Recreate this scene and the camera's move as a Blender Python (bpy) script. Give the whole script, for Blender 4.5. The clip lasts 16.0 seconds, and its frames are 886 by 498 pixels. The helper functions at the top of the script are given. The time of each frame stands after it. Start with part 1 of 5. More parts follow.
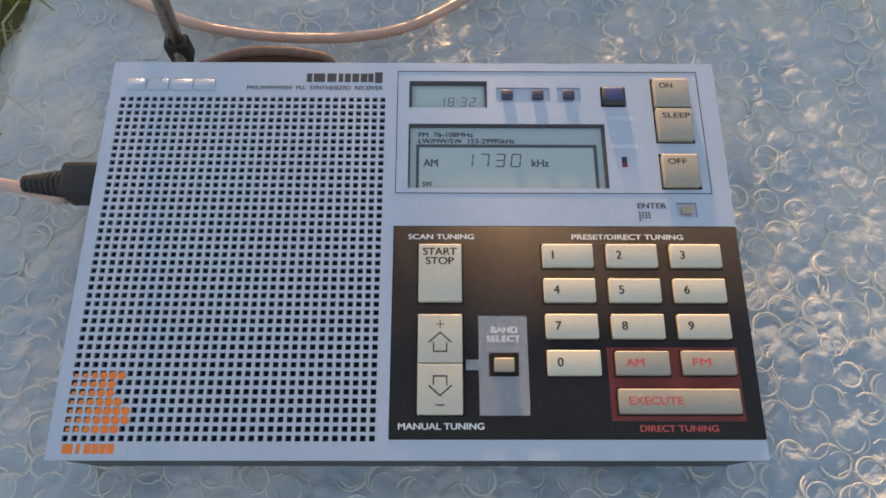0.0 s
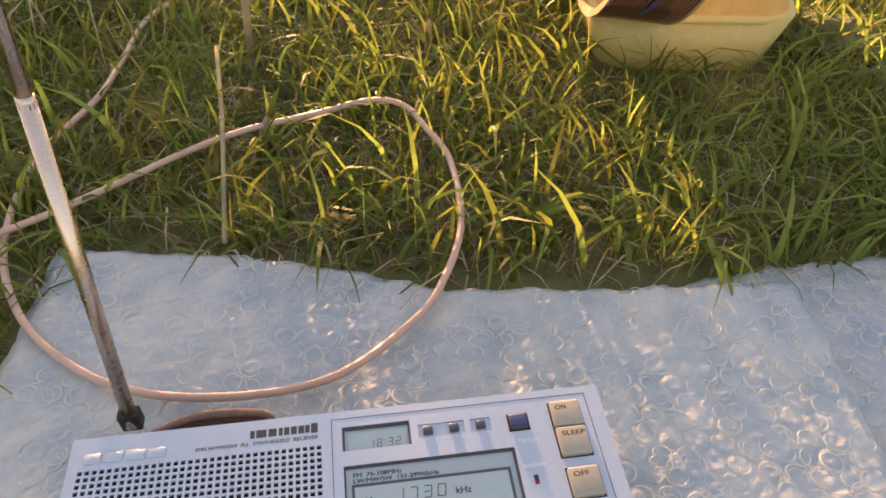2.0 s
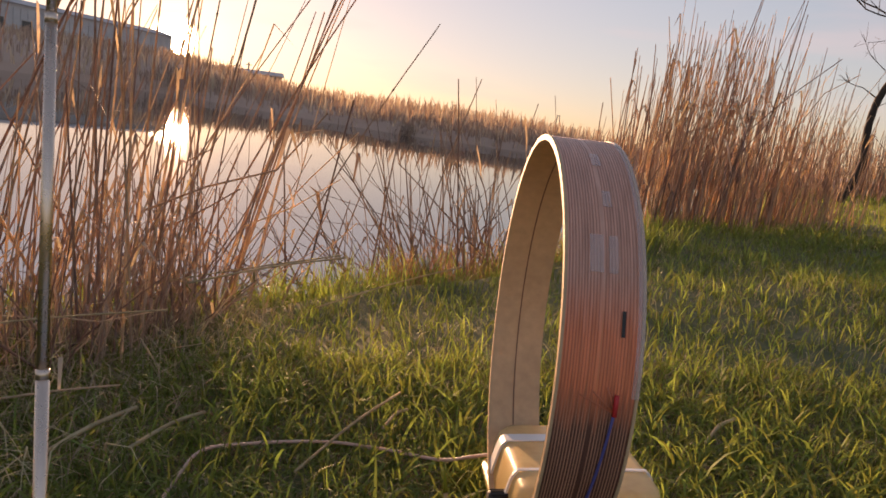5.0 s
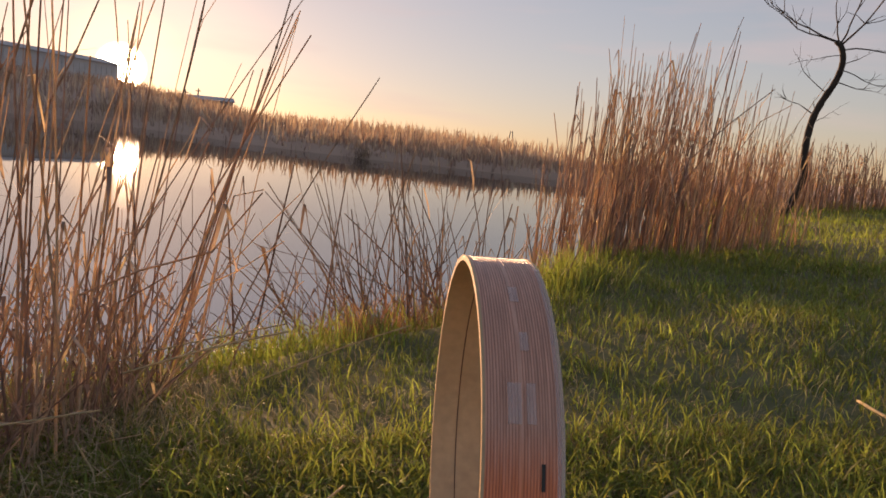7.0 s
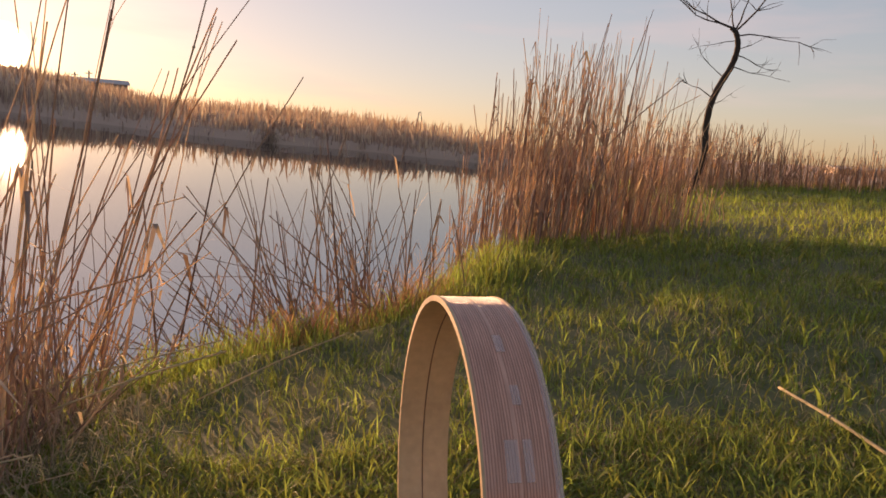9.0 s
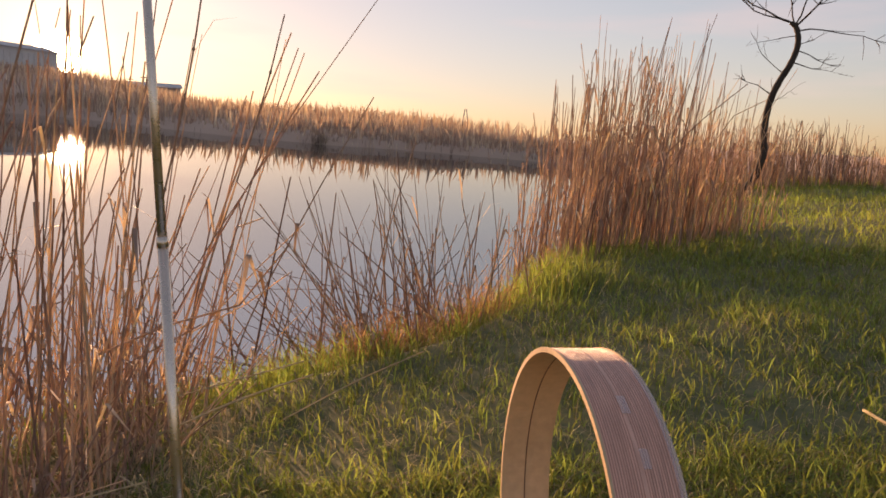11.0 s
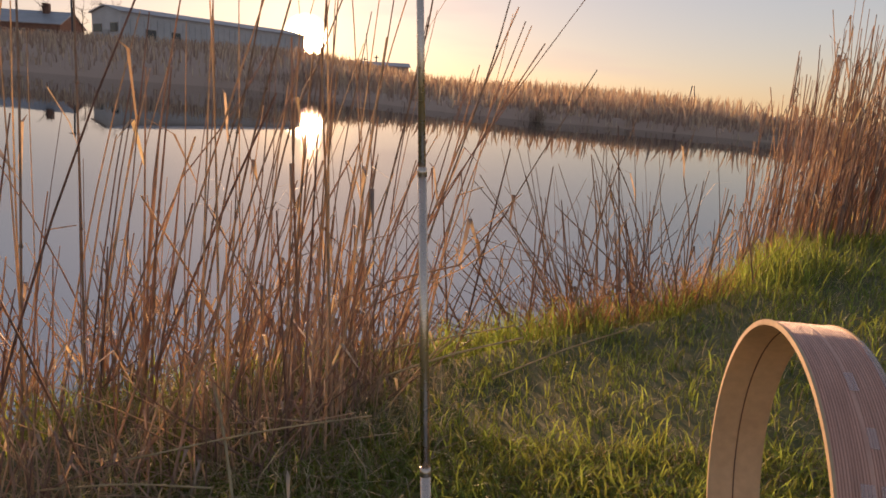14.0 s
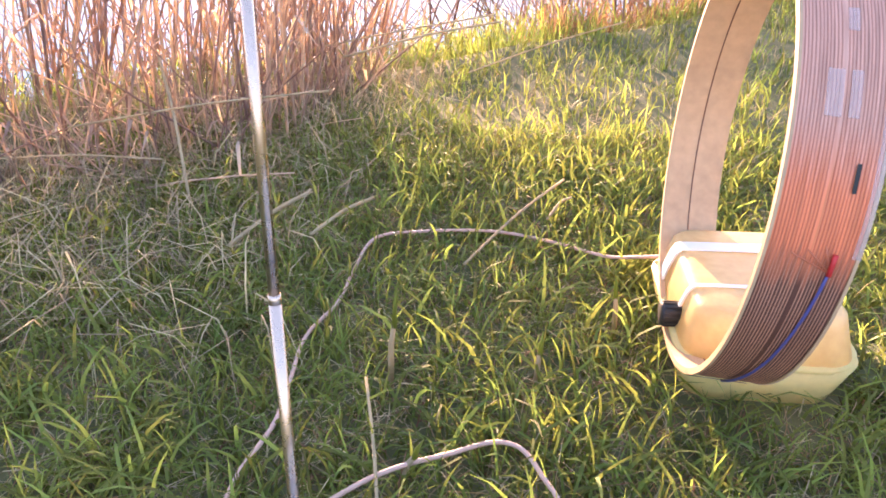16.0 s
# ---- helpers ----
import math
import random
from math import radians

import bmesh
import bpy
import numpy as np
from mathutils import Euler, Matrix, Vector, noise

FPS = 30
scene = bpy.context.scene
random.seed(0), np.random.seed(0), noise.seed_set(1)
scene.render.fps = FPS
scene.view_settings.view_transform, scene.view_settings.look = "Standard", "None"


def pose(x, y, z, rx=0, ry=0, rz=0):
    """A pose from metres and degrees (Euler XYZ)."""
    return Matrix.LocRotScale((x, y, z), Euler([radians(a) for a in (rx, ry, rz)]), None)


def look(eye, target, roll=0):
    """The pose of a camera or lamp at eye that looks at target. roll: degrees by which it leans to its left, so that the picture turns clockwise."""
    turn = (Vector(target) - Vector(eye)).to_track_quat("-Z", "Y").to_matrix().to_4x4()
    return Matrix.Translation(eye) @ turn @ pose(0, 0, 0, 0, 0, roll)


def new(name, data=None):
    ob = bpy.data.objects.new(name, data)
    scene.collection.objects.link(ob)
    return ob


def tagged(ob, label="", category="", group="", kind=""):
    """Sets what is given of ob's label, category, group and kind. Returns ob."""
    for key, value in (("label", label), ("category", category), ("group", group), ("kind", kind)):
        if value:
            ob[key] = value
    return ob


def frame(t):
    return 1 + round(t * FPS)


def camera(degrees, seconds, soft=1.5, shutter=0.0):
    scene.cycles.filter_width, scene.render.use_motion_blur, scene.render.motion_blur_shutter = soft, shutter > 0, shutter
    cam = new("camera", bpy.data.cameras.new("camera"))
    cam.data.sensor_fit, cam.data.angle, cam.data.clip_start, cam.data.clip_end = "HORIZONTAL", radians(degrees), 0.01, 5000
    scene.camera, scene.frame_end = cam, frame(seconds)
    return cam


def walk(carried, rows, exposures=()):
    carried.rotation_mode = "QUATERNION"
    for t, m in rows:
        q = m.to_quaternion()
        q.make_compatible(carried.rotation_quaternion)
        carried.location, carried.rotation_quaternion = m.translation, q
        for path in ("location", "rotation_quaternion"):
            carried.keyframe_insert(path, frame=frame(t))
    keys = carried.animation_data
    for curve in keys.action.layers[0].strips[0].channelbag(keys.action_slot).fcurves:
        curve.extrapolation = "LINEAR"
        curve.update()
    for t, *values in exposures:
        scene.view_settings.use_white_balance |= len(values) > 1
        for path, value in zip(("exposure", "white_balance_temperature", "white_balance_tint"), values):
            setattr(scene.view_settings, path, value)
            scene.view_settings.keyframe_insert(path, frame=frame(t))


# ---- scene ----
cam = camera(62.5, 16.0, soft=1.7)
PATH = [
    (0, (-0.005, 0.001, 0.227), (-0.061, 0.774, -1.617), 10.7),
    (0.5, (-0.005, 0.001, 0.228), (-0.071, 0.831, -1.59), 10.0),
    (1, (-0.006, -0.002, 0.234), (-0.078, 0.948, -1.525), 8.8),
    (1.5, (-0.006, -0.006, 0.25), (-0.08, 1.206, -1.339), 7.2),
    (2, (-0.002, -0.01, 0.262), (-0.043, 1.452, -1.102), 6.5),
    (2.5, (-0.003, -0.021, 0.277), (0.002, 1.644, -0.832), 6.9),
    (3, (-0.003, -0.037, 0.297), (0.022, 1.773, -0.554), 7.3),
    (3.5, (-0.003, -0.053, 0.312), (0.019, 1.846, -0.315), 7.5),
    (4, (-0.005, -0.062, 0.335), (0.002, 1.882, -0.137), 7.3),
    (4.5, (-0.007, -0.066, 0.362), (-0.012, 1.898, -0.018), 7.0),
    (5, (-0.005, -0.065, 0.367), (-0.021, 1.909, 0.047), 6.7),
    (7.5, (0.0174, -0.0420, 0.4696), (0.1609, 1.9360, 0.2105), 4.1),
    (8, (0.007, -0.036, 0.473), (0.234, 1.932, 0.204), 4.4),
    (10.5, (-0.091, -0.017, 0.545), (0.294, 1.92, 0.233), 2.8),
    (11, (-0.098, -0.029, 0.547), (0.107, 1.936, 0.238), 2.8),
    (11.5, (-0.108, -0.051, 0.547), (-0.103, 1.926, 0.247), 3.2),
    (12, (-0.112, -0.06, 0.544), (-0.271, 1.913, 0.253), 3.5),
    (12.5, (-0.11, -0.062, 0.547), (-0.382, 1.898, 0.25), 3.6),
    (13, (-0.11, -0.065, 0.549), (-0.442, 1.881, 0.233), 3.5),
    (13.5, (-0.105, -0.06, 0.541), (-0.463, 1.877, 0.194), 3.2),
    (14, (-0.103, -0.063, 0.535), (-0.465, 1.863, 0.139), 3.0),
    (14.5, (-0.094, -0.058, 0.524), (-0.446, 1.855, 0.056), 2.8),
    (15, (-0.08, -0.051, 0.504), (-0.413, 1.83, -0.091), 3.0),
    (15.5, (-0.061, -0.041, 0.47), (-0.373, 1.767, -0.325), 3.7),
    (16, (-0.049, -0.021, 0.42), (-0.334, 1.669, -0.611), 3.9),
]
EXPOSURES = [(0.0, 2.1, 8000, 22), (1.0, 2.28, 8600, 27), (1.5, 2.3, 9100, 31), (2.0, 2.5, 9200, 34), (2.5, 2.78, 9000, 36), (3.0, 2.72, 8300, 36), (3.5, 2.05, 7900, 35), (4.0, 1.45, 7600, 34), (5.0, 1.18, 7600, 34), (8.0, 0.86, 7600, 32),
             (10.5, 1.55, 7700, 33), (11.0, 1.25, 7700, 33), (12.0, 0.86, 7600, 33), (14.5, 1.05, 7400, 31), (15.0, 1.42, 7100, 31), (15.5, 2.22, 6800, 33), (16.0, 3.25, 6300, 37)]
walk(cam, [(t, look(eye, target, roll)) for t, eye, target, roll in PATH], EXPOSURES)

# ---- light: a low sun over the far bank, and its sky ----
SUN_AZ, SUN_EL = radians(-21.7), radians(4.15)
SUN_DIR = Vector((math.sin(SUN_AZ) * math.cos(SUN_EL), math.cos(SUN_AZ) * math.cos(SUN_EL), math.sin(SUN_EL)))
world = bpy.data.worlds.new("evening_sky")
world.use_nodes = True
scene.world = world
wn, wl = world.node_tree.nodes, world.node_tree.links
sky = wn.new("ShaderNodeTexSky")
sky.sky_type, sky.sun_disc = "NISHITA", False
sky.sun_elevation, sky.sun_rotation = SUN_EL, SUN_AZ
sky.air_density, sky.dust_density, sky.ozone_density = 1.0, 0.45, 2.9
haze = wn.new("ShaderNodeGamma")
haze.inputs[1].default_value = 0.50
wl.new(sky.outputs[0], haze.inputs[0])
SKY = 0.18
wn["Background"].inputs[1].default_value = SKY
# the sun's own bright disc and its aureole in the sky, and a thin veil of cloud
way_in = wn.new("ShaderNodeTexCoord")
dot = wn.new("ShaderNodeVectorMath")
dot.operation = "DOT_PRODUCT"
dot.inputs[1].default_value = SUN_DIR
wl.new(way_in.outputs["Generated"], dot.inputs[0])


def ring_glow(deg_in, deg_out, colour, power):
    """A round glow about the sun, full inside one angle and gone past the other."""
    mr, sc = wn.new("ShaderNodeMapRange"), wn.new("ShaderNodeMix")
    mr.interpolation_type = "SMOOTHERSTEP"
    mr.inputs["From Min"].default_value, mr.inputs["From Max"].default_value = math.cos(radians(deg_out)), math.cos(radians(deg_in))
    wl.new(dot.outputs["Value"], mr.inputs["Value"])
    sc.data_type = "RGBA"
    sc.inputs["A"].default_value, sc.inputs["B"].default_value = (0, 0, 0, 1), (*(c * power / SKY for c in colour), 1)
    wl.new(mr.outputs[0], sc.inputs["Factor"])
    return sc.outputs["Result"]


def plus(a, b):
    n = wn.new("ShaderNodeMix")
    n.data_type, n.blend_type, n.clamp_result = "RGBA", "ADD", False
    n.inputs["Factor"].default_value = 1
    wl.new(a, n.inputs["A"])
    wl.new(b, n.inputs["B"])
    return n.outputs["Result"]


cloud_map, cloud_noise, cloud_band, cloud_mix = wn.new("ShaderNodeMapping"), wn.new("ShaderNodeTexNoise"), wn.new("ShaderNodeMapRange"), wn.new("ShaderNodeMix")
cloud_map.inputs["Scale"].default_value = (1.6, 1.6, 11)
cloud_map.inputs["Rotation"].default_value = (0.06, 0.1, 0)
cloud_noise.inputs["Scale"].default_value, cloud_noise.inputs["Detail"].default_value = 2.0, 5
cloud_band.inputs["From Min"].default_value, cloud_band.inputs["From Max"].default_value, cloud_band.inputs["To Max"].default_value = 0.55, 0.8, 0.35
cloud_mix.data_type = "RGBA"
cloud_mix.inputs["B"].default_value = (2.0, 1.7, 1.65, 1)
wl.new(way_in.outputs["Generated"], cloud_map.inputs["Vector"])
wl.new(cloud_map.outputs[0], cloud_noise.inputs["Vector"])
wl.new(cloud_noise.outputs["Fac"], cloud_band.inputs["Value"])
wl.new(cloud_band.outputs[0], cloud_mix.inputs["Factor"])
wl.new(haze.outputs[0], cloud_mix.inputs["A"])
total = plus(plus(cloud_mix.outputs["Result"], ring_glow(0.9, 1.8, (1.0, 0.84, 0.45), 12)), plus(ring_glow(1.4, 5.0, (1.0, 0.60, 0.16), 0.22), ring_glow(1.0, 14, (1.0, 0.5, 0.22), 0.045)))
wl.new(total, wn["Background"].inputs[0])
sun_lamp = bpy.data.lights.new("sun", "SUN")
sun_lamp.energy, sun_lamp.angle, sun_lamp.color = 5.0, radians(1.5), (1.0, 0.68, 0.38)
sun_ob = new("sun", sun_lamp)
sun_ob.matrix_world = look((SUN_DIR + Vector((0.012, 0, 0.008))) * 50, (0, 0, 0))


# ---- materials ----
def mat(name, col, rough=0.6, metal=0.0, noise_scale=0.0, var=0.15, bump=0.0, bump_scale=None, spec=0.5, island=0.0, rand=0.0, trans=0.0, col2=None, coat=0.0):
    """A principled surface with two scales of noise in its colour, a fine relief and a random share per piece."""
    m = bpy.data.materials.new(name)
    m.use_nodes = True
    n, l = m.node_tree.nodes, m.node_tree.links
    b = n["Principled BSDF"]
    b.inputs["Roughness"].default_value, b.inputs["Metallic"].default_value = rough, metal
    b.inputs["Specular IOR Level"].default_value = spec
    b.inputs["Coat Weight"].default_value = coat
    b.inputs["Base Color"].default_value = (*col, 1)
    out = None
    if noise_scale:
        tc = n.new("ShaderNodeTexCoord")
        big, small = n.new("ShaderNodeTexNoise"), n.new("ShaderNodeTexNoise")
        big.inputs["Scale"].default_value, small.inputs["Scale"].default_value = noise_scale, noise_scale * 9
        big.inputs["Detail"].default_value = small.inputs["Detail"].default_value = 4
        add = n.new("ShaderNodeMath")
        add.operation = "ADD"
        for t, k in ((big, 0), (small, 1)):
            l.new(tc.outputs["Object"], t.inputs["Vector"])
            l.new(t.outputs["Fac"], add.inputs[k])
        ramp = n.new("ShaderNodeMapRange")
        ramp.inputs["From Min"].default_value, ramp.inputs["From Max"].default_value = 0.65, 1.35
        l.new(add.outputs[0], ramp.inputs["Value"])
        mix = n.new("ShaderNodeMix")
        mix.data_type = "RGBA"
        c2 = col2 or tuple(c * (1 - 2 * var) for c in col)
        mix.inputs["A"].default_value, mix.inputs["B"].default_value = (*(c2), 1), (*(min(1, c * (1 + var)) for c in col), 1)
        l.new(ramp.outputs[0], mix.inputs["Factor"])
        out = mix.outputs["Result"]
        rr = n.new("ShaderNodeMapRange")
        rr.inputs["To Min"].default_value, rr.inputs["To Max"].default_value = max(0, rough - 0.08), min(1, rough + 0.08)
        l.new(small.outputs["Fac"], rr.inputs["Value"])
        l.new(rr.outputs[0], b.inputs["Roughness"])
        if bump:
            bp = n.new("ShaderNodeBump")
            bn = n.new("ShaderNodeTexNoise")
            bn.inputs["Scale"].default_value, bn.inputs["Detail"].default_value = bump_scale or noise_scale * 20, 5
            l.new(tc.outputs["Object"], bn.inputs["Vector"])
            bp.inputs["Strength"].default_value, bp.inputs["Distance"].default_value = min(1, bump), 0.001
            l.new(bn.outputs["Fac"], bp.inputs["Height"])
            l.new(bp.outputs[0], b.inputs["Normal"])
    if island or rand:
        src = n.new("ShaderNodeNewGeometry").outputs["Random Per Island"] if island else n.new("ShaderNodeObjectInfo").outputs["Random"]
        hsv = n.new("ShaderNodeHueSaturation")
        k = island or rand
        for sock, lo, hi in (("Value", 1 - k, 1 + k), ("Hue", 0.5 - 0.06 * k, 0.5 + 0.05 * k)):
            mr = n.new("ShaderNodeMapRange")
            mr.inputs["To Min"].default_value, mr.inputs["To Max"].default_value = lo, hi
            l.new(src, mr.inputs["Value"])
            l.new(mr.outputs[0], hsv.inputs[sock])
        if out:
            l.new(out, hsv.inputs["Color"])
        else:
            hsv.inputs["Color"].default_value = (*col, 1)
        out = hsv.outputs[0]
    if out:
        l.new(out, b.inputs["Base Color"])
    if trans:
        tr, ms = n.new("ShaderNodeBsdfTranslucent"), n.new("ShaderNodeMixShader")
        tr.inputs["Color"].default_value = (*(min(1, c * 1.6) for c in col), 1)
        if out:
            gain = n.new("ShaderNodeMix")
            gain.data_type, gain.blend_type = "RGBA", "MULTIPLY"
            gain.inputs["Factor"].default_value = 1
            gain.inputs["B"].default_value = (1.6, 1.6, 1.2, 1)
            l.new(out, gain.inputs["A"])
            l.new(gain.outputs["Result"], tr.inputs["Color"])
        ms.inputs[0].default_value = trans
        l.new(b.outputs[0], ms.inputs[1])
        l.new(tr.outputs[0], ms.inputs[2])
        l.new(ms.outputs[0], n["Material Output"].inputs["Surface"])
    return m


def hazed_far_soil(m):
    """Beyond the pond the soil pales to brown reed litter with haze painted in."""
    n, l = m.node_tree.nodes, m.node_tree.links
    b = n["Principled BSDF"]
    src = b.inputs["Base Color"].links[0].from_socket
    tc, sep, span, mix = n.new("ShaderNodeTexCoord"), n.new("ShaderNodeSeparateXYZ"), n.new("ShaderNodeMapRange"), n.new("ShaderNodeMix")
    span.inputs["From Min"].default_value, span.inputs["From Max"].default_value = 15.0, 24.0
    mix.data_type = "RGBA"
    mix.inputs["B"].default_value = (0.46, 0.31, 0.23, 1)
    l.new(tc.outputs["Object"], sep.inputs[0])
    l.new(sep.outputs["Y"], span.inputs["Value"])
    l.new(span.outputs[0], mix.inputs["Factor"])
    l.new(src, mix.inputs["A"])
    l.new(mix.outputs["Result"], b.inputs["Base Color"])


def winding(name, low, bare, high):
    """Enamelled copper under tape, coloured by height: mauve over the top, an orange band, dark brown below."""
    m = mat(name, (0.5, 0.3, 0.2), 0.48, 0.0, noise_scale=30, var=0.1, coat=0.1, spec=0.35)
    n, l = m.node_tree.nodes, m.node_tree.links
    b = n["Principled BSDF"]
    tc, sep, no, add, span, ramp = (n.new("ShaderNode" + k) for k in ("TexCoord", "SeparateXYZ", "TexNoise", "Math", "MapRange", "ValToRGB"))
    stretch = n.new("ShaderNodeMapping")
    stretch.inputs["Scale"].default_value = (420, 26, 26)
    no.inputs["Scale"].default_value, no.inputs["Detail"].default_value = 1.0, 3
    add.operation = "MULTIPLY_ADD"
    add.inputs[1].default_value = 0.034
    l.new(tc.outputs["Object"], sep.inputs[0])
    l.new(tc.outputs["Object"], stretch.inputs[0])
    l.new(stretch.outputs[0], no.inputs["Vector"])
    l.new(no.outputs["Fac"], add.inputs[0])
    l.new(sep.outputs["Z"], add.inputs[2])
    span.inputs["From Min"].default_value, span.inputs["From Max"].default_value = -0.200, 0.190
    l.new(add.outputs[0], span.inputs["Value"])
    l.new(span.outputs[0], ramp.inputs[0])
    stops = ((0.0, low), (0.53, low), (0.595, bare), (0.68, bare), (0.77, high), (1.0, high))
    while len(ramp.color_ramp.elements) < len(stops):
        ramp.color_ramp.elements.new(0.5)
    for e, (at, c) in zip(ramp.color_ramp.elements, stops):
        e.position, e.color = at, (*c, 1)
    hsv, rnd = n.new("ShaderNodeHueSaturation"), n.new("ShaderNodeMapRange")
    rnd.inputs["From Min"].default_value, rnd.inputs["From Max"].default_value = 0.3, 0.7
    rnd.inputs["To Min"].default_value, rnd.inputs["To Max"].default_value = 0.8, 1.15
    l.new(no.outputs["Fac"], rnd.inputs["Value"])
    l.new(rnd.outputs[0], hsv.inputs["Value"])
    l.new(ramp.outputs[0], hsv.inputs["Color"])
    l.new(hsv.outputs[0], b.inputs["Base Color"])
    return m


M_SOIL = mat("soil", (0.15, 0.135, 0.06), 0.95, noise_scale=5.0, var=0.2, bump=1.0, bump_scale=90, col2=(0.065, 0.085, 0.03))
hazed_far_soil(M_SOIL)
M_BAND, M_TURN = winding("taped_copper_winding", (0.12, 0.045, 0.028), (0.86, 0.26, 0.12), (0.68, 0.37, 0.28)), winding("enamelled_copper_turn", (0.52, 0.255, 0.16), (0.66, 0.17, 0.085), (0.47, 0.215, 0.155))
M_GRASS = mat("grass_blade", (0.215, 0.24, 0.06), 0.6, spec=0.2, noise_scale=1.3, var=0.2, island=0.45, trans=0.46, col2=(0.09, 0.135, 0.035))
M_STRAW = mat("dry_straw", (0.46, 0.37, 0.23), 0.8, spec=0.2, noise_scale=6, var=0.2, island=0.35, trans=0.2)
M_REED = mat("dry_reed", (0.49, 0.355, 0.285), 0.7, spec=0.2, noise_scale=4, var=0.22, island=0.45, trans=0.32)
M_FARREED = mat("far_reed", (0.50, 0.36, 0.29), 0.9, noise_scale=0.3, var=0.2, island=0.35, trans=0.2, spec=0.1)
M_WEATHERED = mat("weathered_reed", (0.36, 0.25, 0.185), 0.75, spec=0.2, noise_scale=6, var=0.2, island=0.4, trans=0.2)
M_TUSSOCK = mat("russet_tussock", (0.36, 0.21, 0.125), 0.8, spec=0.15, noise_scale=5, var=0.2, island=0.45, trans=0.35)
M_BARK = mat("bark", (0.05, 0.036, 0.028), 0.9, noise_scale=20, var=0.3, bump=1, bump_scale=120)
M_FACE = mat("brushed_blue_grey_aluminium", (0.47, 0.545, 0.64), 0.42, 0.5, noise_scale=40, var=0.03, bump=0.08, bump_scale=2500)
M_BODY = mat("dark_grey_plastic", (0.045, 0.045, 0.05), 0.5, noise_scale=60, var=0.1, bump=0.1, bump_scale=1500)
M_BLACK = mat("black_panel", (0.033, 0.031, 0.032), 0.6, spec=0.1, noise_scale=50, var=0.12, bump=0.06, bump_scale=2500)
M_VOID = mat("speaker_cloth", (0.008, 0.008, 0.009), 0.9)
M_KEY = mat("cream_key_plastic", (0.60, 0.55, 0.44), 0.45, noise_scale=70, var=0.04, bump=0.08, bump_scale=2000, rand=0.03)
M_KEYGREY = mat("khaki_grey_key_plastic", (0.36, 0.33, 0.27), 0.5, noise_scale=60, var=0.06, bump=0.08, bump_scale=2000)
M_KEYTAN = mat("tan_key_plastic", (0.40, 0.34, 0.26), 0.5, noise_scale=70, var=0.05, bump=0.1, bump_scale=2000)
M_SWITCH = mat("dark_blue_switch", (0.05, 0.055, 0.09), 0.4)
M_BLUEKEY = mat("navy_key", (0.05, 0.065, 0.17), 0.3)
M_INKW = mat("white_ink", (0.75, 0.75, 0.74), 0.6)
M_INKPALE = mat("pale_ink", (0.62, 0.66, 0.72), 0.5)
M_INKK = mat("black_ink", (0.03, 0.03, 0.035), 0.6)
M_INKR = mat("red_ink", (0.62, 0.09, 0.07), 0.6)
M_ORANGE = mat("orange_ink", (0.85, 0.20, 0.03), 0.55)
M_LCD = mat("lcd_glass", (0.38, 0.47, 0.47), 0.12, noise_scale=30, var=0.03, coat=0.6)
M_LCDFRAME = mat("lcd_surround", (0.33, 0.42, 0.44), 0.2, coat=0.5)
M_LCDSEG = mat("lcd_segment", (0.06, 0.075, 0.075), 0.4)
M_CHROME = mat("chrome", (0.74, 0.58, 0.47), 0.28, 1.0, noise_scale=30, var=0.05)
M_RUBBER = mat("black_rubber", (0.018, 0.018, 0.018), 0.55)
M_CORD = mat("brown_cord", (0.20, 0.12, 0.09), 0.8, noise_scale=300, var=0.2)
M_WIRE = mat("pale_pink_cable", (0.62, 0.40, 0.32), 0.5, noise_scale=20, var=0.07)
M_PLY = mat("bent_plywood", (0.56, 0.38, 0.22), 0.6, noise_scale=12, var=0.1, bump=0.15, bump_scale=250)
M_COPPER = mat("enamelled_copper_wire", (0.54, 0.27, 0.155), 0.4, 0.1, island=0.3, coat=0.3)
M_COPPERHI = mat("bright_copper_wire", (0.58, 0.17, 0.085), 0.35, 0.2, island=0.2, coat=0.4)
M_TAPE = mat("clear_tape", (0.75, 0.62, 0.6), 0.12, coat=0.6)
_clear, _half = M_TAPE.node_tree.nodes.new("ShaderNodeBsdfTransparent"), M_TAPE.node_tree.nodes.new("ShaderNodeMixShader")
_half.inputs[0].default_value = 0.22
M_TAPE.node_tree.links.new(_clear.outputs[0], _half.inputs[1])
M_TAPE.node_tree.links.new(M_TAPE.node_tree.nodes["Principled BSDF"].outputs[0], _half.inputs[2])
M_TAPE.node_tree.links.new(_half.outputs[0], M_TAPE.node_tree.nodes["Material Output"].inputs["Surface"])
M_TAPEDARK = mat("brown_tape", (0.14, 0.06, 0.035), 0.5, noise_scale=60, var=0.2)
M_BLUEWIRE = mat("blue_wire", (0.075, 0.08, 0.27), 0.45)
M_REDSLEEVE = mat("red_sleeve", (0.6, 0.03, 0.03), 0.45)
M_TUB = mat("yellowed_plastic", (0.72, 0.58, 0.22), 0.42, noise_scale=14, var=0.06, bump=0.1, bump_scale=300, trans=0.2)
M_LID = mat("cloudy_yellow_plastic", (0.78, 0.63, 0.34), 0.35, noise_scale=10, var=0.06, bump=0.12, bump_scale=200, trans=0.3, col2=(0.68, 0.50, 0.24))
M_TIE = mat("white_nylon_tie", (0.82, 0.79, 0.75), 0.35)
M_SHEETMETAL = mat("grey_corrugated_steel", (0.52, 0.54, 0.56), 0.55, 0.3, noise_scale=0.6, var=0.1)
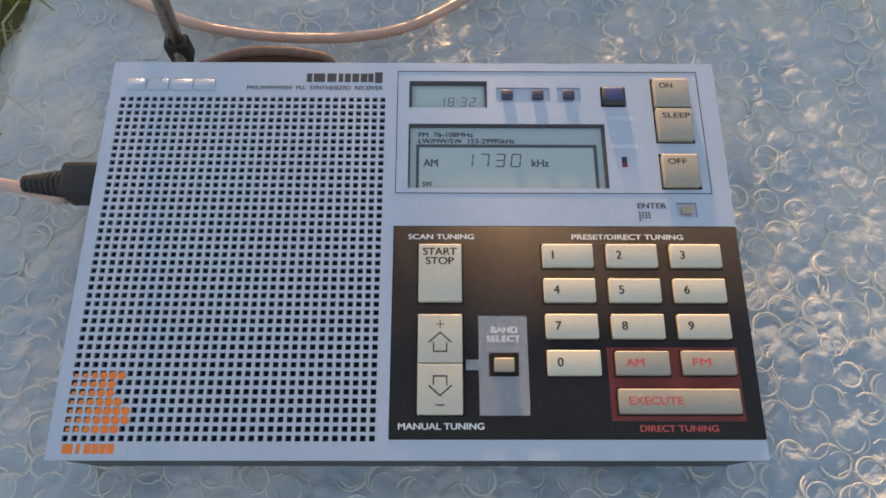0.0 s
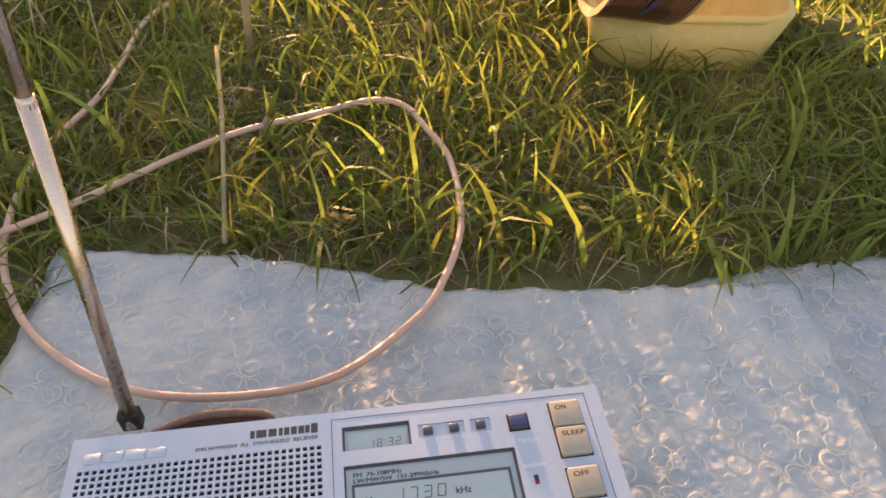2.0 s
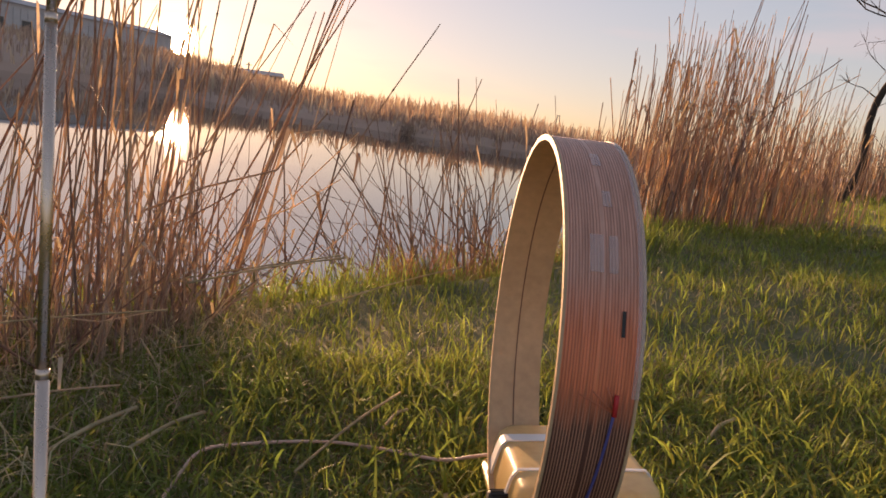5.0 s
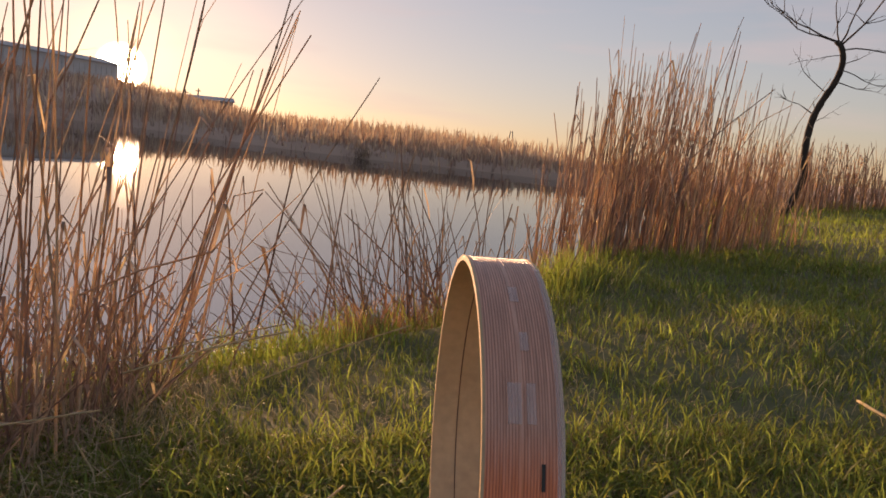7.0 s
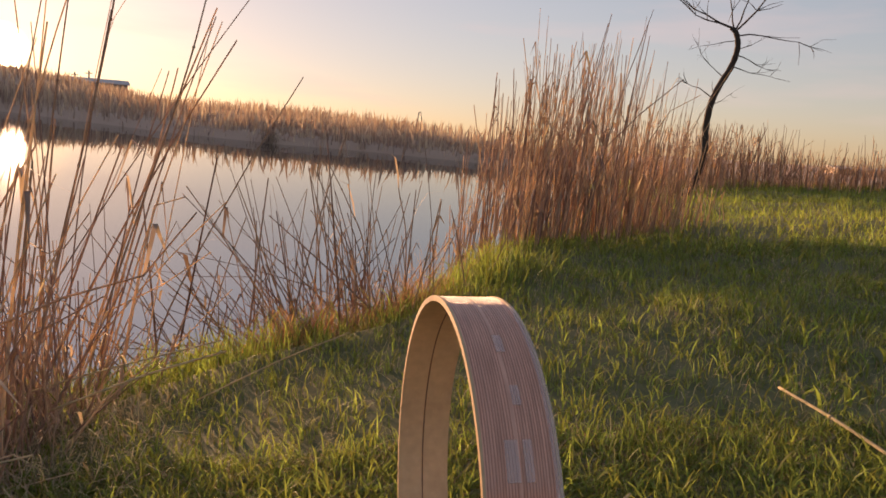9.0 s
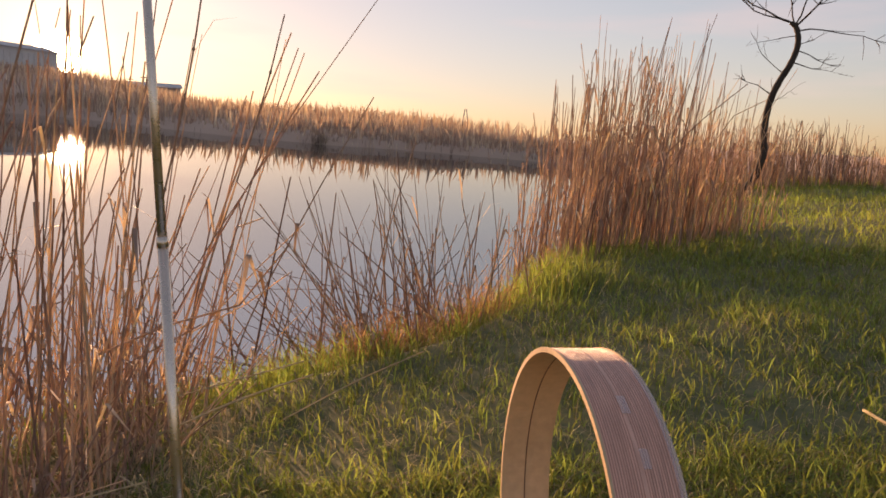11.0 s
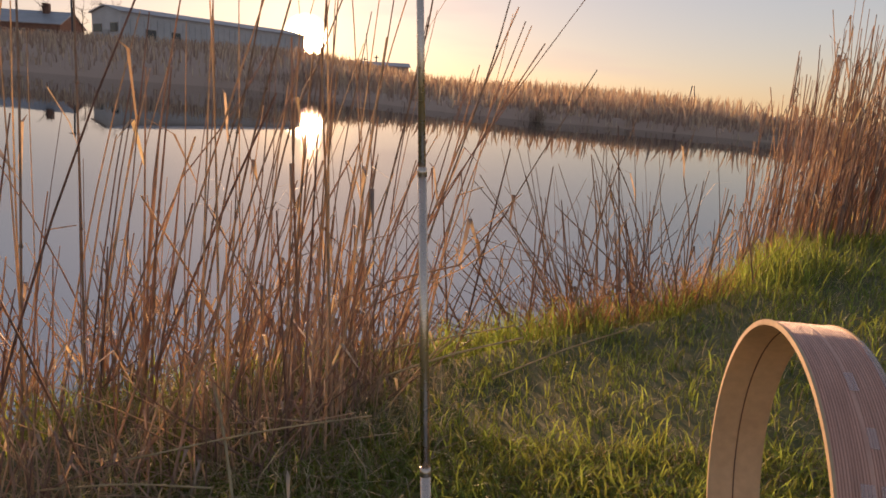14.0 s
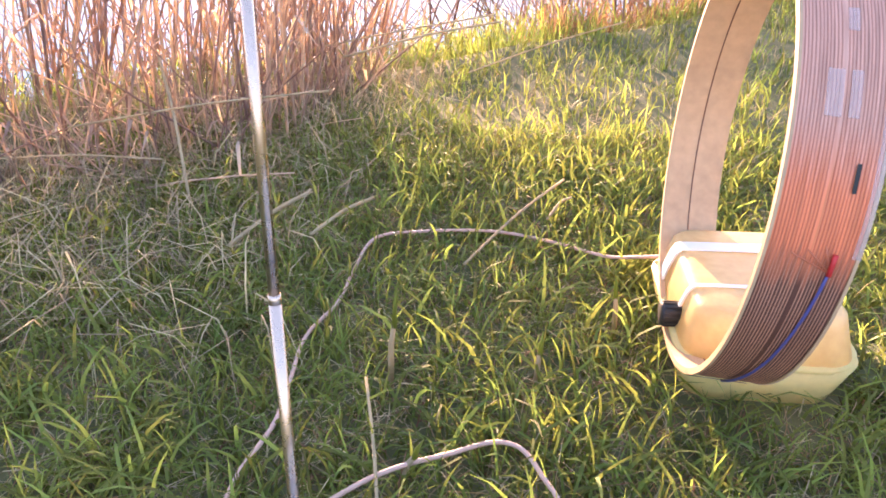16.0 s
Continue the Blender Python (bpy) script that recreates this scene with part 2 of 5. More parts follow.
M_ROOF = mat("grey_steel_roof", (0.36, 0.37, 0.39), 0.5, 0.3, noise_scale=0.5, var=0.1)
M_BRICK = mat("brown_brick", (0.23, 0.12, 0.085), 0.85, noise_scale=2, var=0.2)
M_CONCRETE = mat("grey_concrete", (0.34, 0.31, 0.28), 0.85, noise_scale=0.6, var=0.15)
M_RENDERED = mat("brown_rendered_wall", (0.36, 0.26, 0.19), 0.85, noise_scale=0.5, var=0.15)
M_PANE = mat("window_pane", (0.05, 0.06, 0.07), 0.08)
M_STEEL = mat("dark_steel", (0.08, 0.08, 0.085), 0.6, 0.5)
# the wrap's blue col2 is light from the sky put into its colour
M_WRAP = mat("bubble_wrap", (0.74, 0.72, 0.71), 0.36, noise_scale=5, var=0.04, spec=0.5, trans=0.3, coat=0.15, col2=(0.30, 0.44, 0.56), bump=0.6, bump_scale=420)
M_WELD = mat("pale_welded_film", (0.72, 0.72, 0.72), 0.46, noise_scale=40, var=0.06, spec=0.55, trans=0.3, coat=0.25)

M_WATER = bpy.data.materials.new("pond_water")
M_WATER.use_nodes = True
_n, _l = M_WATER.node_tree.nodes, M_WATER.node_tree.links
_b = _n["Principled BSDF"]
_b.inputs["Base Color"].default_value = (0.02, 0.026, 0.026, 1)
_b.inputs["Roughness"].default_value, _b.inputs["IOR"].default_value = 0.02, 2.8
_b.inputs["Specular IOR Level"].default_value = 1.0
_tc, _no, _bp = _n.new("ShaderNodeTexCoord"), _n.new("ShaderNodeTexNoise"), _n.new("ShaderNodeBump")
_no.inputs["Scale"].default_value, _no.inputs["Detail"].default_value = 2.2, 2
_bp.inputs["Strength"].default_value, _bp.inputs["Distance"].default_value = 0.05, 0.004
_l.new(_tc.outputs["Object"], _no.inputs["Vector"])
_l.new(_no.outputs["Fac"], _bp.inputs["Height"])
_l.new(_bp.outputs[0], _b.inputs["Normal"])


# ---- builders ----
def mesh_of(name, verts, faces, material, smooth=False):
    me = bpy.data.meshes.new(name)
    me.from_pydata([tuple(v) for v in verts], [], faces)
    me.materials.append(material)
    if smooth:
        me.polygons.foreach_set("use_smooth", [True] * len(me.polygons))
    me.update()
    return me


def part(name, bm, material, parent, label="", m=None):
    """Links a bmesh or a mesh as one object under a thing or a part."""
    if isinstance(bm, bmesh.types.BMesh):
        me = bpy.data.meshes.new(name)
        bm.to_mesh(me)
        bm.free()
        me.materials.append(material)
    else:
        me = bm
    ob = new(name, me)
    ob.parent = parent
    if m is not None:
        ob.matrix_basis = m
    if label:
        ob["label"] = label
    return ob


def box(x0, x1, y0, y1, z0, z1, bevel=0.0, seg=2, taper=0.0):
    bm = bmesh.new()
    bmesh.ops.create_cube(bm, size=1)
    for v in bm.verts:
        k = 1 - taper if v.co.z > 0 else 1
        v.co = Vector(((x0 + x1) / 2 + v.co.x * (x1 - x0) * k, (y0 + y1) / 2 + v.co.y * (y1 - y0) * k, (z0 + z1) / 2 + v.co.z * (z1 - z0)))
    if bevel:
        bmesh.ops.bevel(bm, geom=list(bm.edges), offset=bevel, segments=seg, profile=0.6, affect="EDGES", clamp_overlap=True)
        for f in bm.faces:
            f.smooth = True
    return bm


def tube_data(path, radii, sides=6, cap=True):
    """Verts and faces of a tube along a list of points."""
    vs, fs = [], []
    side = None
    for i, p in enumerate(path):
        p = Vector(p)
        d = (Vector(path[min(i + 1, len(path) - 1)]) - Vector(path[max(i - 1, 0)])).normalized()
        if side is None:
            side = d.cross(Vector((0.31, 0.17, 0.94)) if abs(d.z) < 0.9 else Vector((1, 0, 0))).normalized()
        side = (side - d * side.dot(d)).normalized()
        up = d.cross(side)
        r = radii[i] if isinstance(radii, (list, tuple)) else radii
        for k in range(sides):
            a = 2 * math.pi * k / sides
            vs.append(p + side * (r * math.cos(a)) + up * (r * math.sin(a)))
    for i in range(len(path) - 1):
        for k in range(sides):
            a, b = i * sides + k, i * sides + (k + 1) % sides
            fs.append((a, b, b + sides, a + sides))
    if cap:
        fs.append(tuple(range(sides))[::-1])
        fs.append(tuple(range(len(vs) - sides, len(vs))))
    return vs, fs


def tube(name, path, radii, material, sides=8):
    vs, fs = tube_data(path, radii, sides)
    return mesh_of(name, vs, fs, material, True)


def spline(pts, n=8):
    """A smooth run through a few points."""
    out = []
    P = [Vector(p) for p in pts]
    P = [2 * P[0] - P[1]] + P + [2 * P[-1] - P[-2]]
    for i in range(1, len(P) - 2):
        for k in range(n):
            t = k / n
            a, b, c, d = P[i - 1:i + 3]
            out.append(0.5 * ((2 * b) + (c - a) * t + (2 * a - 5 * b + 4 * c - d) * t * t + (3 * b - a - 3 * c + d) * t ** 3))
    out.append(P[-2])
    return out


def thing(name, m, label, category, group="", kind=""):
    ob = new(name)
    ob.matrix_world = m
    return tagged(ob, label, category, group, kind)


# the lawn slopes a little to the pond; near things are laid out on its plane
SLOPE = Matrix(((0.99758, 0.00037, -0.06953, 0), (0.00037, 0.99994, 0.01062, 0), (0.06953, -0.01062, 0.99752, 0), (0, 0, 0, 1)))
WATER_Z = -0.25


def water_z(x, y):
    """The level of the pond's surface; the frame of the scene leans a little against it."""
    return WATER_Z - 0.0298 * x + 0.0109 * y


rng = np.random.default_rng(7)

# the pond's outline, near shore first, then the far bank
SHORE = np.array([(-60, -30), (-9, -3), (-3.0, -0.1), (-1.75, 0.75), (-1.25, 1.2), (-0.95, 1.55), (-0.6, 1.86), (-0.36, 2.06), (-0.05, 2.25), (0.18, 2.6), (0.42, 3.05),
                  (0.7, 3.6), (1.2, 4.6), (2.0, 6.6), (3.4, 9.5), (5.2, 13.5), (6.2, 18.5), (6.0, 22.0), (4.6, 22.8), (1.5, 24.0), (-1.6, 23.4), (-5.0, 25.0), (-13.0, 33.0), (-18.5, 32.5), (-23.0, 31.5), (-60, 34), (-160, 20)])


def shore_distance(x, y):
    """Distance to the waterline, positive on land."""
    x, y = np.asarray(x, float), np.asarray(y, float)
    best, inside = np.full(x.shape, 1e9), np.zeros(x.shape, bool)
    for (ax, ay), (bx, by) in zip(SHORE, np.roll(SHORE, -1, axis=0)):
        dx, dy = bx - ax, by - ay
        t = np.clip(((x - ax) * dx + (y - ay) * dy) / (dx * dx + dy * dy), 0, 1)
        best = np.minimum(best, np.hypot(x - ax - t * dx, y - ay - t * dy))
        cross = (ay > y) != (by > y)
        with np.errstate(divide="ignore", invalid="ignore"):
            inside ^= cross & (x < (bx - ax) * (y - ay) / (by - ay if by != ay else 1e-9) + ax)
    return np.where(inside, -best, best)


def ground_z(x, y):
    x, y = np.asarray(x, float), np.asarray(y, float)
    d = shore_distance(x, y)
    plane = 0.0697 * 6 * np.tanh(x / 6) - 0.0106 * np.clip(y, -4, 6)
    wet = water_z(x, y)
    plane = np.maximum(plane, np.maximum(-0.15, wet + 0.1))
    far = np.hypot(x, y)
    plane = plane - 3.6 * np.clip((far - 9) / 110, 0, 1) * (x > 0) * np.clip(x / 10, 0, 1)
    # a small turf step by the reed clump
    plane = plane + 0.05 * np.exp(-(((x - 0.62) / 0.45) ** 2 + ((y - 2.75) / 0.35) ** 2))
    bank = np.clip((y + x * 0.5 - 14) / 8, 0, 1) * (x < 30)
    # the far land climbs from the water to a long ridge, highest behind the warehouse
    side = np.degrees(np.arctan2(x, np.maximum(y, 1e-6)))
    ridge = np.interp(side, (-45, -36, -30, -21.5, -17, -12, -1, 6, 11, 18, 30), (5.6, 5.5, 5.1, 4.6, 3.4, 2.0, 1.7, 1.2, 0.7, 0.45, 0.2))
    climb = np.clip(d / np.interp(side, (-20, -5), (48, 40)), 0, 1)
    plane = plane * (1 - bank) + bank * np.maximum(wet + 0.15, wet + 0.2 + (ridge - wet - 0.2) * climb ** 0.8)
    rough = 0.012 * np.sin(x * 7.1 + 1.3 * np.sin(y * 5)) * np.sin(y * 6.3 + x * 2.1) + 0.02 * np.sin(x * 2.3 + y * 1.7) * np.sin(y * 2.9 - x)
    rough = rough * np.clip((np.hypot(x, y - 0.25) - 0.45) / 0.8, 0, 1)
    s = np.clip(d / 0.42, 0, 1)
    s = s * s * (3 - 2 * s)
    land = wet - 0.03 + (plane + rough - wet + 0.03) * s
    return np.where(d > 0, land, wet + np.maximum(d * 0.35, -1.3) - 0.03)


# ---- ground and water ----
def axis(lo, hi, mid, fine, growth):
    out, p, s = [mid], mid, fine
    while p < hi:
        p, s = p + s, s * growth
        out.append(min(p, hi))
    p, s, left = mid, fine, []
    while p > lo:
        p, s = p - s, s * growth
        left.append(max(p, lo))
    return np.array(left[::-1] + out)


gx, gy = axis(-1500, 1500, 0.2, 0.045, 1.032), axis(-1200, 2500, 1.2, 0.045, 1.032)
X, Y = np.meshgrid(gx, gy)
Z = ground_z(X, Y)
nx = len(gx)
gverts = np.stack([X.ravel(), Y.ravel(), Z.ravel()], 1)
gfaces = [(j * nx + i, j * nx + i + 1, (j + 1) * nx + i + 1, (j + 1) * nx + i) for j in range(len(gy) - 1) for i in range(nx - 1)]
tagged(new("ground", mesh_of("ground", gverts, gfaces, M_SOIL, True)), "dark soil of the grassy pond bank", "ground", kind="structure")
wv = [(x, y, water_z(x, y)) for x, y in ((-160, -60), (8, -60), (8, 40), (-160, 40))]
tagged(new("water", mesh_of("water", wv, [(0, 1, 2, 3)], M_WATER)), "still pond water mirroring the evening sky", "water", kind="structure")


# ---- the radio ----
MM = 0.001
RADIO = SLOPE @ Matrix.Translation((-0.0915, 0, 0.037)) @ pose(0, 0, 0, 4, 0, 14)
radio = thing("portable_radio", RADIO, "silver-blue and black portable radio receiver lying on bubble wrap", "radio")


def plate(x0, x1, y0, y1, holes, z_top, depth, material, name):
    """A flat plate, in mm, with rectangular openings that have side walls."""
    xs = sorted({x0, x1, *(h[0] for h in holes), *(h[1] for h in holes)})
    ys = sorted({y0, y1, *(h[2] for h in holes), *(h[3] for h in holes)})
    nxx, nyy = len(xs), len(ys)
    vs = [(x * MM, y * MM, z * MM) for z in (z_top, z_top - depth) for y in ys for x in xs]
    off = nxx * nyy
    ix, iy = {x: i for i, x in enumerate(xs)}, {y: i for i, y in enumerate(ys)}
    solid = np.ones((nyy - 1, nxx - 1), bool)
    for hx0, hx1, hy0, hy1 in holes:
        solid[iy[hy0]:iy[hy1], ix[hx0]:ix[hx1]] = False
    fs = []
    for j in range(nyy - 1):
        for i in range(nxx - 1):
            if not solid[j, i]:
                continue
            a, b, c, d = j * nxx + i, j * nxx + i + 1, (j + 1) * nxx + i + 1, (j + 1) * nxx + i
            fs.append((a, b, c, d))
            if j == 0 or not solid[j - 1, i]:
                fs.append((b, a, a + off, b + off))
            if j == nyy - 2 or not solid[j + 1, i]:
                fs.append((d, c, c + off, d + off))
            if i == 0 or not solid[j, i - 1]:
                fs.append((a, d, d + off, a + off))
            if i == nxx - 2 or not solid[j, i + 1]:
                fs.append((c, b, b + off, c + off))
    return mesh_of(name, vs, fs, material)


def mmbox(x0, x1, y0, y1, z0, z1, bevel=0.0, seg=2, taper=0.0):
    return box(x0 * MM, x1 * MM, y0 * MM, y1 * MM, z0 * MM, z1 * MM, bevel * MM, seg, taper)


def text(name, body, x, y, height, parent, material, z=0.05, width=None, label=""):
    """Flat lettering with its lower left corner at x, y, in mm."""
    cu = bpy.data.curves.new(name, "FONT")
    cu.body, cu.size = body, 1.0
    tmp = new("lettering_draft", cu)
    me = bpy.data.meshes.new_from_object(tmp.evaluated_get(bpy.context.evaluated_depsgraph_get()))
    bpy.data.objects.remove(tmp)
    co = np.array([v.co[:] for v in me.vertices])
    lo, hi = co.min(0), co.max(0)
    s = height / (hi[1] - lo[1])
    sx = width / (hi[0] - lo[0]) if width else s
    # three strokes set side by side give the lettering its weight
    faces, out, bold = [tuple(f.vertices) for f in me.polygons], [], 0.045 * height
    for k in (-1, 0, 1):
        base = len(out)
        out += [((x + (c[0] - lo[0]) * sx + k * bold) * MM, (y + (c[1] - lo[1]) * s + (bold * 0.5 if k else -bold * 0.5)) * MM, (z + 0.004 * k) * MM) for c in co]
        faces += [tuple(i + base for i in f) for f in faces[:len(me.polygons)]] if k > -1 else []
    me = mesh_of(name, out, faces, material)
    return part(name, me, material, parent, label)


def bars(name, x0, x1, y0, y1, parts_list, parent, material, z=0.05, label=""):
    """A run of plain blocks that stands for wording."""
    vs, fs = [], []
    for a, b in parts_list:
        k = len(vs)
        ax, bx = x0 + (x1 - x0) * a, x0 + (x1 - x0) * b
        vs += [(ax * MM, y0 * MM, z * MM), (bx * MM, y0 * MM, z * MM), (bx * MM, y1 * MM, z * MM), (ax * MM, y1 * MM, z * MM)]
        fs.append((k, k + 1, k + 2, k + 3))
    return part(name, mesh_of(name, vs, fs, material), material, parent, label)


def segments(name, digits, x, y, w, h, gap, parent, z, slant=0.12):
    """Seven-segment figures."""
    on = {"0": "abcdef", "1": "bc", "2": "abged", "3": "abgcd", "7": "abc", "8": "abcdefg"}
    t = h * 0.085
    vs, fs = [], []
    for ch in digits:
        if ch == ":":
            rects = [(-0.6 * t, 0.28 * h, 0.6 * t, 0.28 * h + 1.2 * t), (-0.6 * t, 0.65 * h, 0.6 * t, 0.65 * h + 1.2 * t)]
            step = gap
        else:
            s = {"a": (t, h - t, w - t, h), "g": (t, h / 2 - t / 2, w - t, h / 2 + t / 2), "d": (t, 0, w - t, t), "f": (0, h / 2 + t * 0.4, t, h - t * 0.6),
                 "b": (w - t, h / 2 + t * 0.4, w, h - t * 0.6), "e": (0, t * 0.6, t, h / 2 - t * 0.4), "c": (w - t, t * 0.6, w, h / 2 - t * 0.4)}
            rects = [s[k] for k in on[ch]]
            step = w + gap
        for a, b, c, d in rects:
            k = len(vs)
            vs += [((x + px + slant * py) * MM, (y + py) * MM, z * MM) for px, py in ((a, b), (c, b), (c, d), (a, d))]
            fs.append((k, k + 1, k + 2, k + 3))
        x += step
    return part(name, mesh_of(name, vs, fs, M_LCDSEG), M_LCDSEG, parent)


part("body", mmbox(0.3, 182.7, 0.3, 117.2, -31.5, -1.3, 1.6, 3), M_BODY, radio, "dark grey plastic shell")
part("rim", mmbox(0.1, 182.9, 0.1, 117.4, -4.2, -1.25, 0.5, 2), M_BODY, radio, "dark edge band")
part("speaker_cloth", mmbox(3, 83, 4, 106, -1.24, -1.15), M_VOID, radio, "black cloth behind the grille")
NCOL, NROW, PITCH = 34, 43, 2.36
HOLE = 1.48
gholes = [(4.3 + i * PITCH - HOLE / 2, 4.3 + i * PITCH + HOLE / 2, 5.4 + j * PITCH - HOLE / 2, 5.4 + j * PITCH + HOLE / 2) for i in range(NCOL) for j in range(NROW)]
part("speaker_grille", plate(0, 86.35, 0, 117.5, gholes, 0, 1.1, M_FACE, "speaker_grille"), M_FACE, radio, "silver grille punched with square holes")
part("lower_strip", plate(86.35, 183, 0, 5.1, [], 0, 1.1, M_FACE, "lower_strip"), M_FACE, radio)

holes = [(90.1, 113.6, 101.9, 111.1), (90.1, 148.3, 75.4, 96.4), (116.3, 132.5, 103.8, 108.9), (134.8, 141.8, 103.8, 108.9), (147.8, 155.4, 102.2, 109.1),
         (163.2, 174.8, 90.0, 112.0), (163.4, 175.0, 75.1, 86.5), (166.9, 172.6, 66.5, 71.0), (152.5, 154.1, 82.2, 85.6)]
upper = part("display_plate", plate(86.35, 183, 63.7, 117.5, holes, 0, 1.1, M_FACE, "display_plate"), M_FACE, radio, "silver-blue display plate")
part("well_floor", mmbox(88, 181, 65, 116, -1.24, -1.13), M_BLACK, radio)
part("inset_line", plate(86.5, 177.7, 73.7, 114.6, [(86.72, 177.45, 73.95, 114.35)], 0.06, 0.05, M_BODY, "inset_line"), M_BODY, radio, "thin dark outline round the display")

clock = part("clock_display", mmbox(90.1, 113.6, 101.9, 111.1, -1.12, -0.95), M_LCDFRAME, radio, "small grey clock display")
part("glass", mmbox(92.2, 112.2, 102.0, 108.9, -0.95, -0.85), M_LCD, clock)
# dark frame: the recess's inner shade at top and sides, put in as colour
part("recess_shade", plate(90.1, 113.6, 101.9, 111.1, [(90.9, 112.9, 102.0, 110.0)], -0.25, 0.6, M_BODY, "recess_shade"), M_BODY, clock)
segments("clock_figures", "18:32", 98.9, 102.7, 1.75, 3.1, 1.0, clock, -0.82)
lcd = part("frequency_display", mmbox(90.1, 148.3, 75.4, 96.4, -1.12, -0.95), M_LCDFRAME, radio, "grey liquid crystal frequency display")
part("glass", mmbox(92.8, 145.2, 75.5, 89.4, -0.95, -0.85), M_LCD, lcd)
part("glass_edge", plate(92.4, 145.6, 75.45, 89.9, [(93.3, 144.6, 75.5, 88.9)], -0.8, 0.14, M_LCDSEG, "glass_edge"), M_LCDSEG, lcd)
# same dark frame standing in for shade in the deeper window recess
part("recess_shade", plate(90.1, 148.3, 75.4, 96.4, [(90.6, 147.4, 75.5, 95.5)], -0.25, 0.6, M_BODY, "recess_shade"), M_BODY, lcd)
segments("frequency_figures", "1730", 106.0, 82.5, 2.9, 4.4, 1.75, lcd, -0.82)
text("band_text", "AM", 94.6, 82.7, 2.3, lcd, M_LCDSEG, -0.82, 4.1)
text("unit_text", "kHz", 126.3, 82.7, 2.3, lcd, M_LCDSEG, -0.82, 5.0)
text("mode_text", "SW", 94.3, 76.2, 1.6, lcd, M_LCDSEG, -0.82, 2.9)
text("range_text", "FM  76-108MHz", 93.1, 92.4, 1.5, lcd, M_INKK, -0.9, 16.1)
text("range_text", "LW/MW/SW  153-29995kHz", 93.1, 90.3, 1.5, lcd, M_INKK, -0.9, 28.4)
for kx in (119.7, 128.9, 138.3):
    part("slide_switch", mmbox(kx - 1.7, kx + 1.7, 105.0, 107.8, -1.1, 0.7, 0.3), M_SWITCH, radio, "small dark slide switch")
for wx0, wx1 in ((116.3, 132.5), (134.8, 141.8)):
    part("switch_well", mmbox(wx0, wx1, 103.8, 108.9, -1.12, -0.6), M_FACE, radio)
timer = part("timer_key", mmbox(148.3, 154.9, 102.8, 108.7, -1.1, 0.9, 0.5), M_BODY, radio, "navy blue timer key")
part("key_cap", mmbox(148.9, 154.3, 104.2, 108.2, 0.88, 1.15, 0.25), M_BLUEKEY, timer)
text("timer_text", "TIMER", 149.8, 97.5, 1.5, radio, M_INKPALE, 0.05, 7.4)
for body, x0, x1, y0, y1 in (("ON", 163.8, 174.3, 101.7, 111.4), ("SLEEP", 163.8, 174.3, 90.6, 101.1), ("OFF", 163.9, 174.5, 75.7, 85.9)):
    key = part("power_key", mmbox(x0, x1, y0, y1, -1.1, 1.6, 0.55, 3), M_KEYGREY, radio, "khaki grey square key")
    text("key_text", body, x0 + 1.6, y1 - 3.4, 1.75, key, M_INKK, 1.64, 1.45 * len(body) + 1.0)
lamp = part("tuning_lamp", mmbox(152.5, 154.1, 82.2, 85.6, -1.1, -0.3), M_INKK, radio, "tiny dark red tuning lamp")
part("lens", mmbox(152.6, 154.0, 82.2, 83.6, -0.3, -0.1), mat("red_lens", (0.3, 0.02, 0.02), 0.2), lamp)
bars("faint_print", 149.8, 158.0, 88.3, 89.6, [(i * 0.12, i * 0.12 + 0.09) for i in range(8)], radio, M_INKPALE)
text("enter_text", "ENTER", 155.8, 69.2, 1.6, radio, M_INKK, 0.05, 8.2)
vs, fs = [], []
for j in range(4):
    for i in range(4 if j < 3 else 1):
        k, x, y = len(vs), 155.9 + i * 0.9, 67.6 - j * 0.72
        vs += [(x * MM, y * MM, 0.00005), ((x + 0.62) * MM, y * MM, 0.00005), ((x + 0.62) * MM, (y + 0.45) * MM, 0.00005), (x * MM, (y + 0.45) * MM, 0.00005)]
        fs.append((k, k + 1, k + 2, k + 3))
part("enter_dots", mesh_of("enter_dots", vs, fs, M_INKK), M_INKK, radio)
part("switch_well", mmbox(166.9, 172.6, 66.5, 71.0, -1.12, -0.6), M_FACE, radio)
part("enter_key", mmbox(168.2, 171.4, 67.6, 69.9, -0.7, 0.9, 0.3), M_KEYTAN, radio, "tiny tan enter key")

panel = part("key_panel", mmbox(86.6, 182.95, 5.2, 63.5, -1.2, 0.12, 0.12, 1), M_BLACK, radio, "matt black key panel")
PZ = 0.16
text("panel_text", "SCAN TUNING", 90.6, 59.6, 1.5, panel, M_INKW, PZ, 18.3)
text("panel_text", "PRESET/DIRECT TUNING", 136.4, 59.6, 1.5, panel, M_INKW, PZ, 31.2)
text("panel_text", "MANUAL TUNING", 88.8, 7.6, 1.6, panel, M_INKW, PZ, 22.0)
text("panel_text", "DIRECT TUNING", 150.9, 7.1, 1.6, panel, M_INKR, PZ, 20.0)
text("panel_text", "BAND", 113.2, 32.9, 1.6, panel, M_INKW, PZ + 0.05, 6.9)
text("panel_text", "SELECT", 111.9, 30.5, 1.6, panel, M_INKW, PZ + 0.05, 9.0)


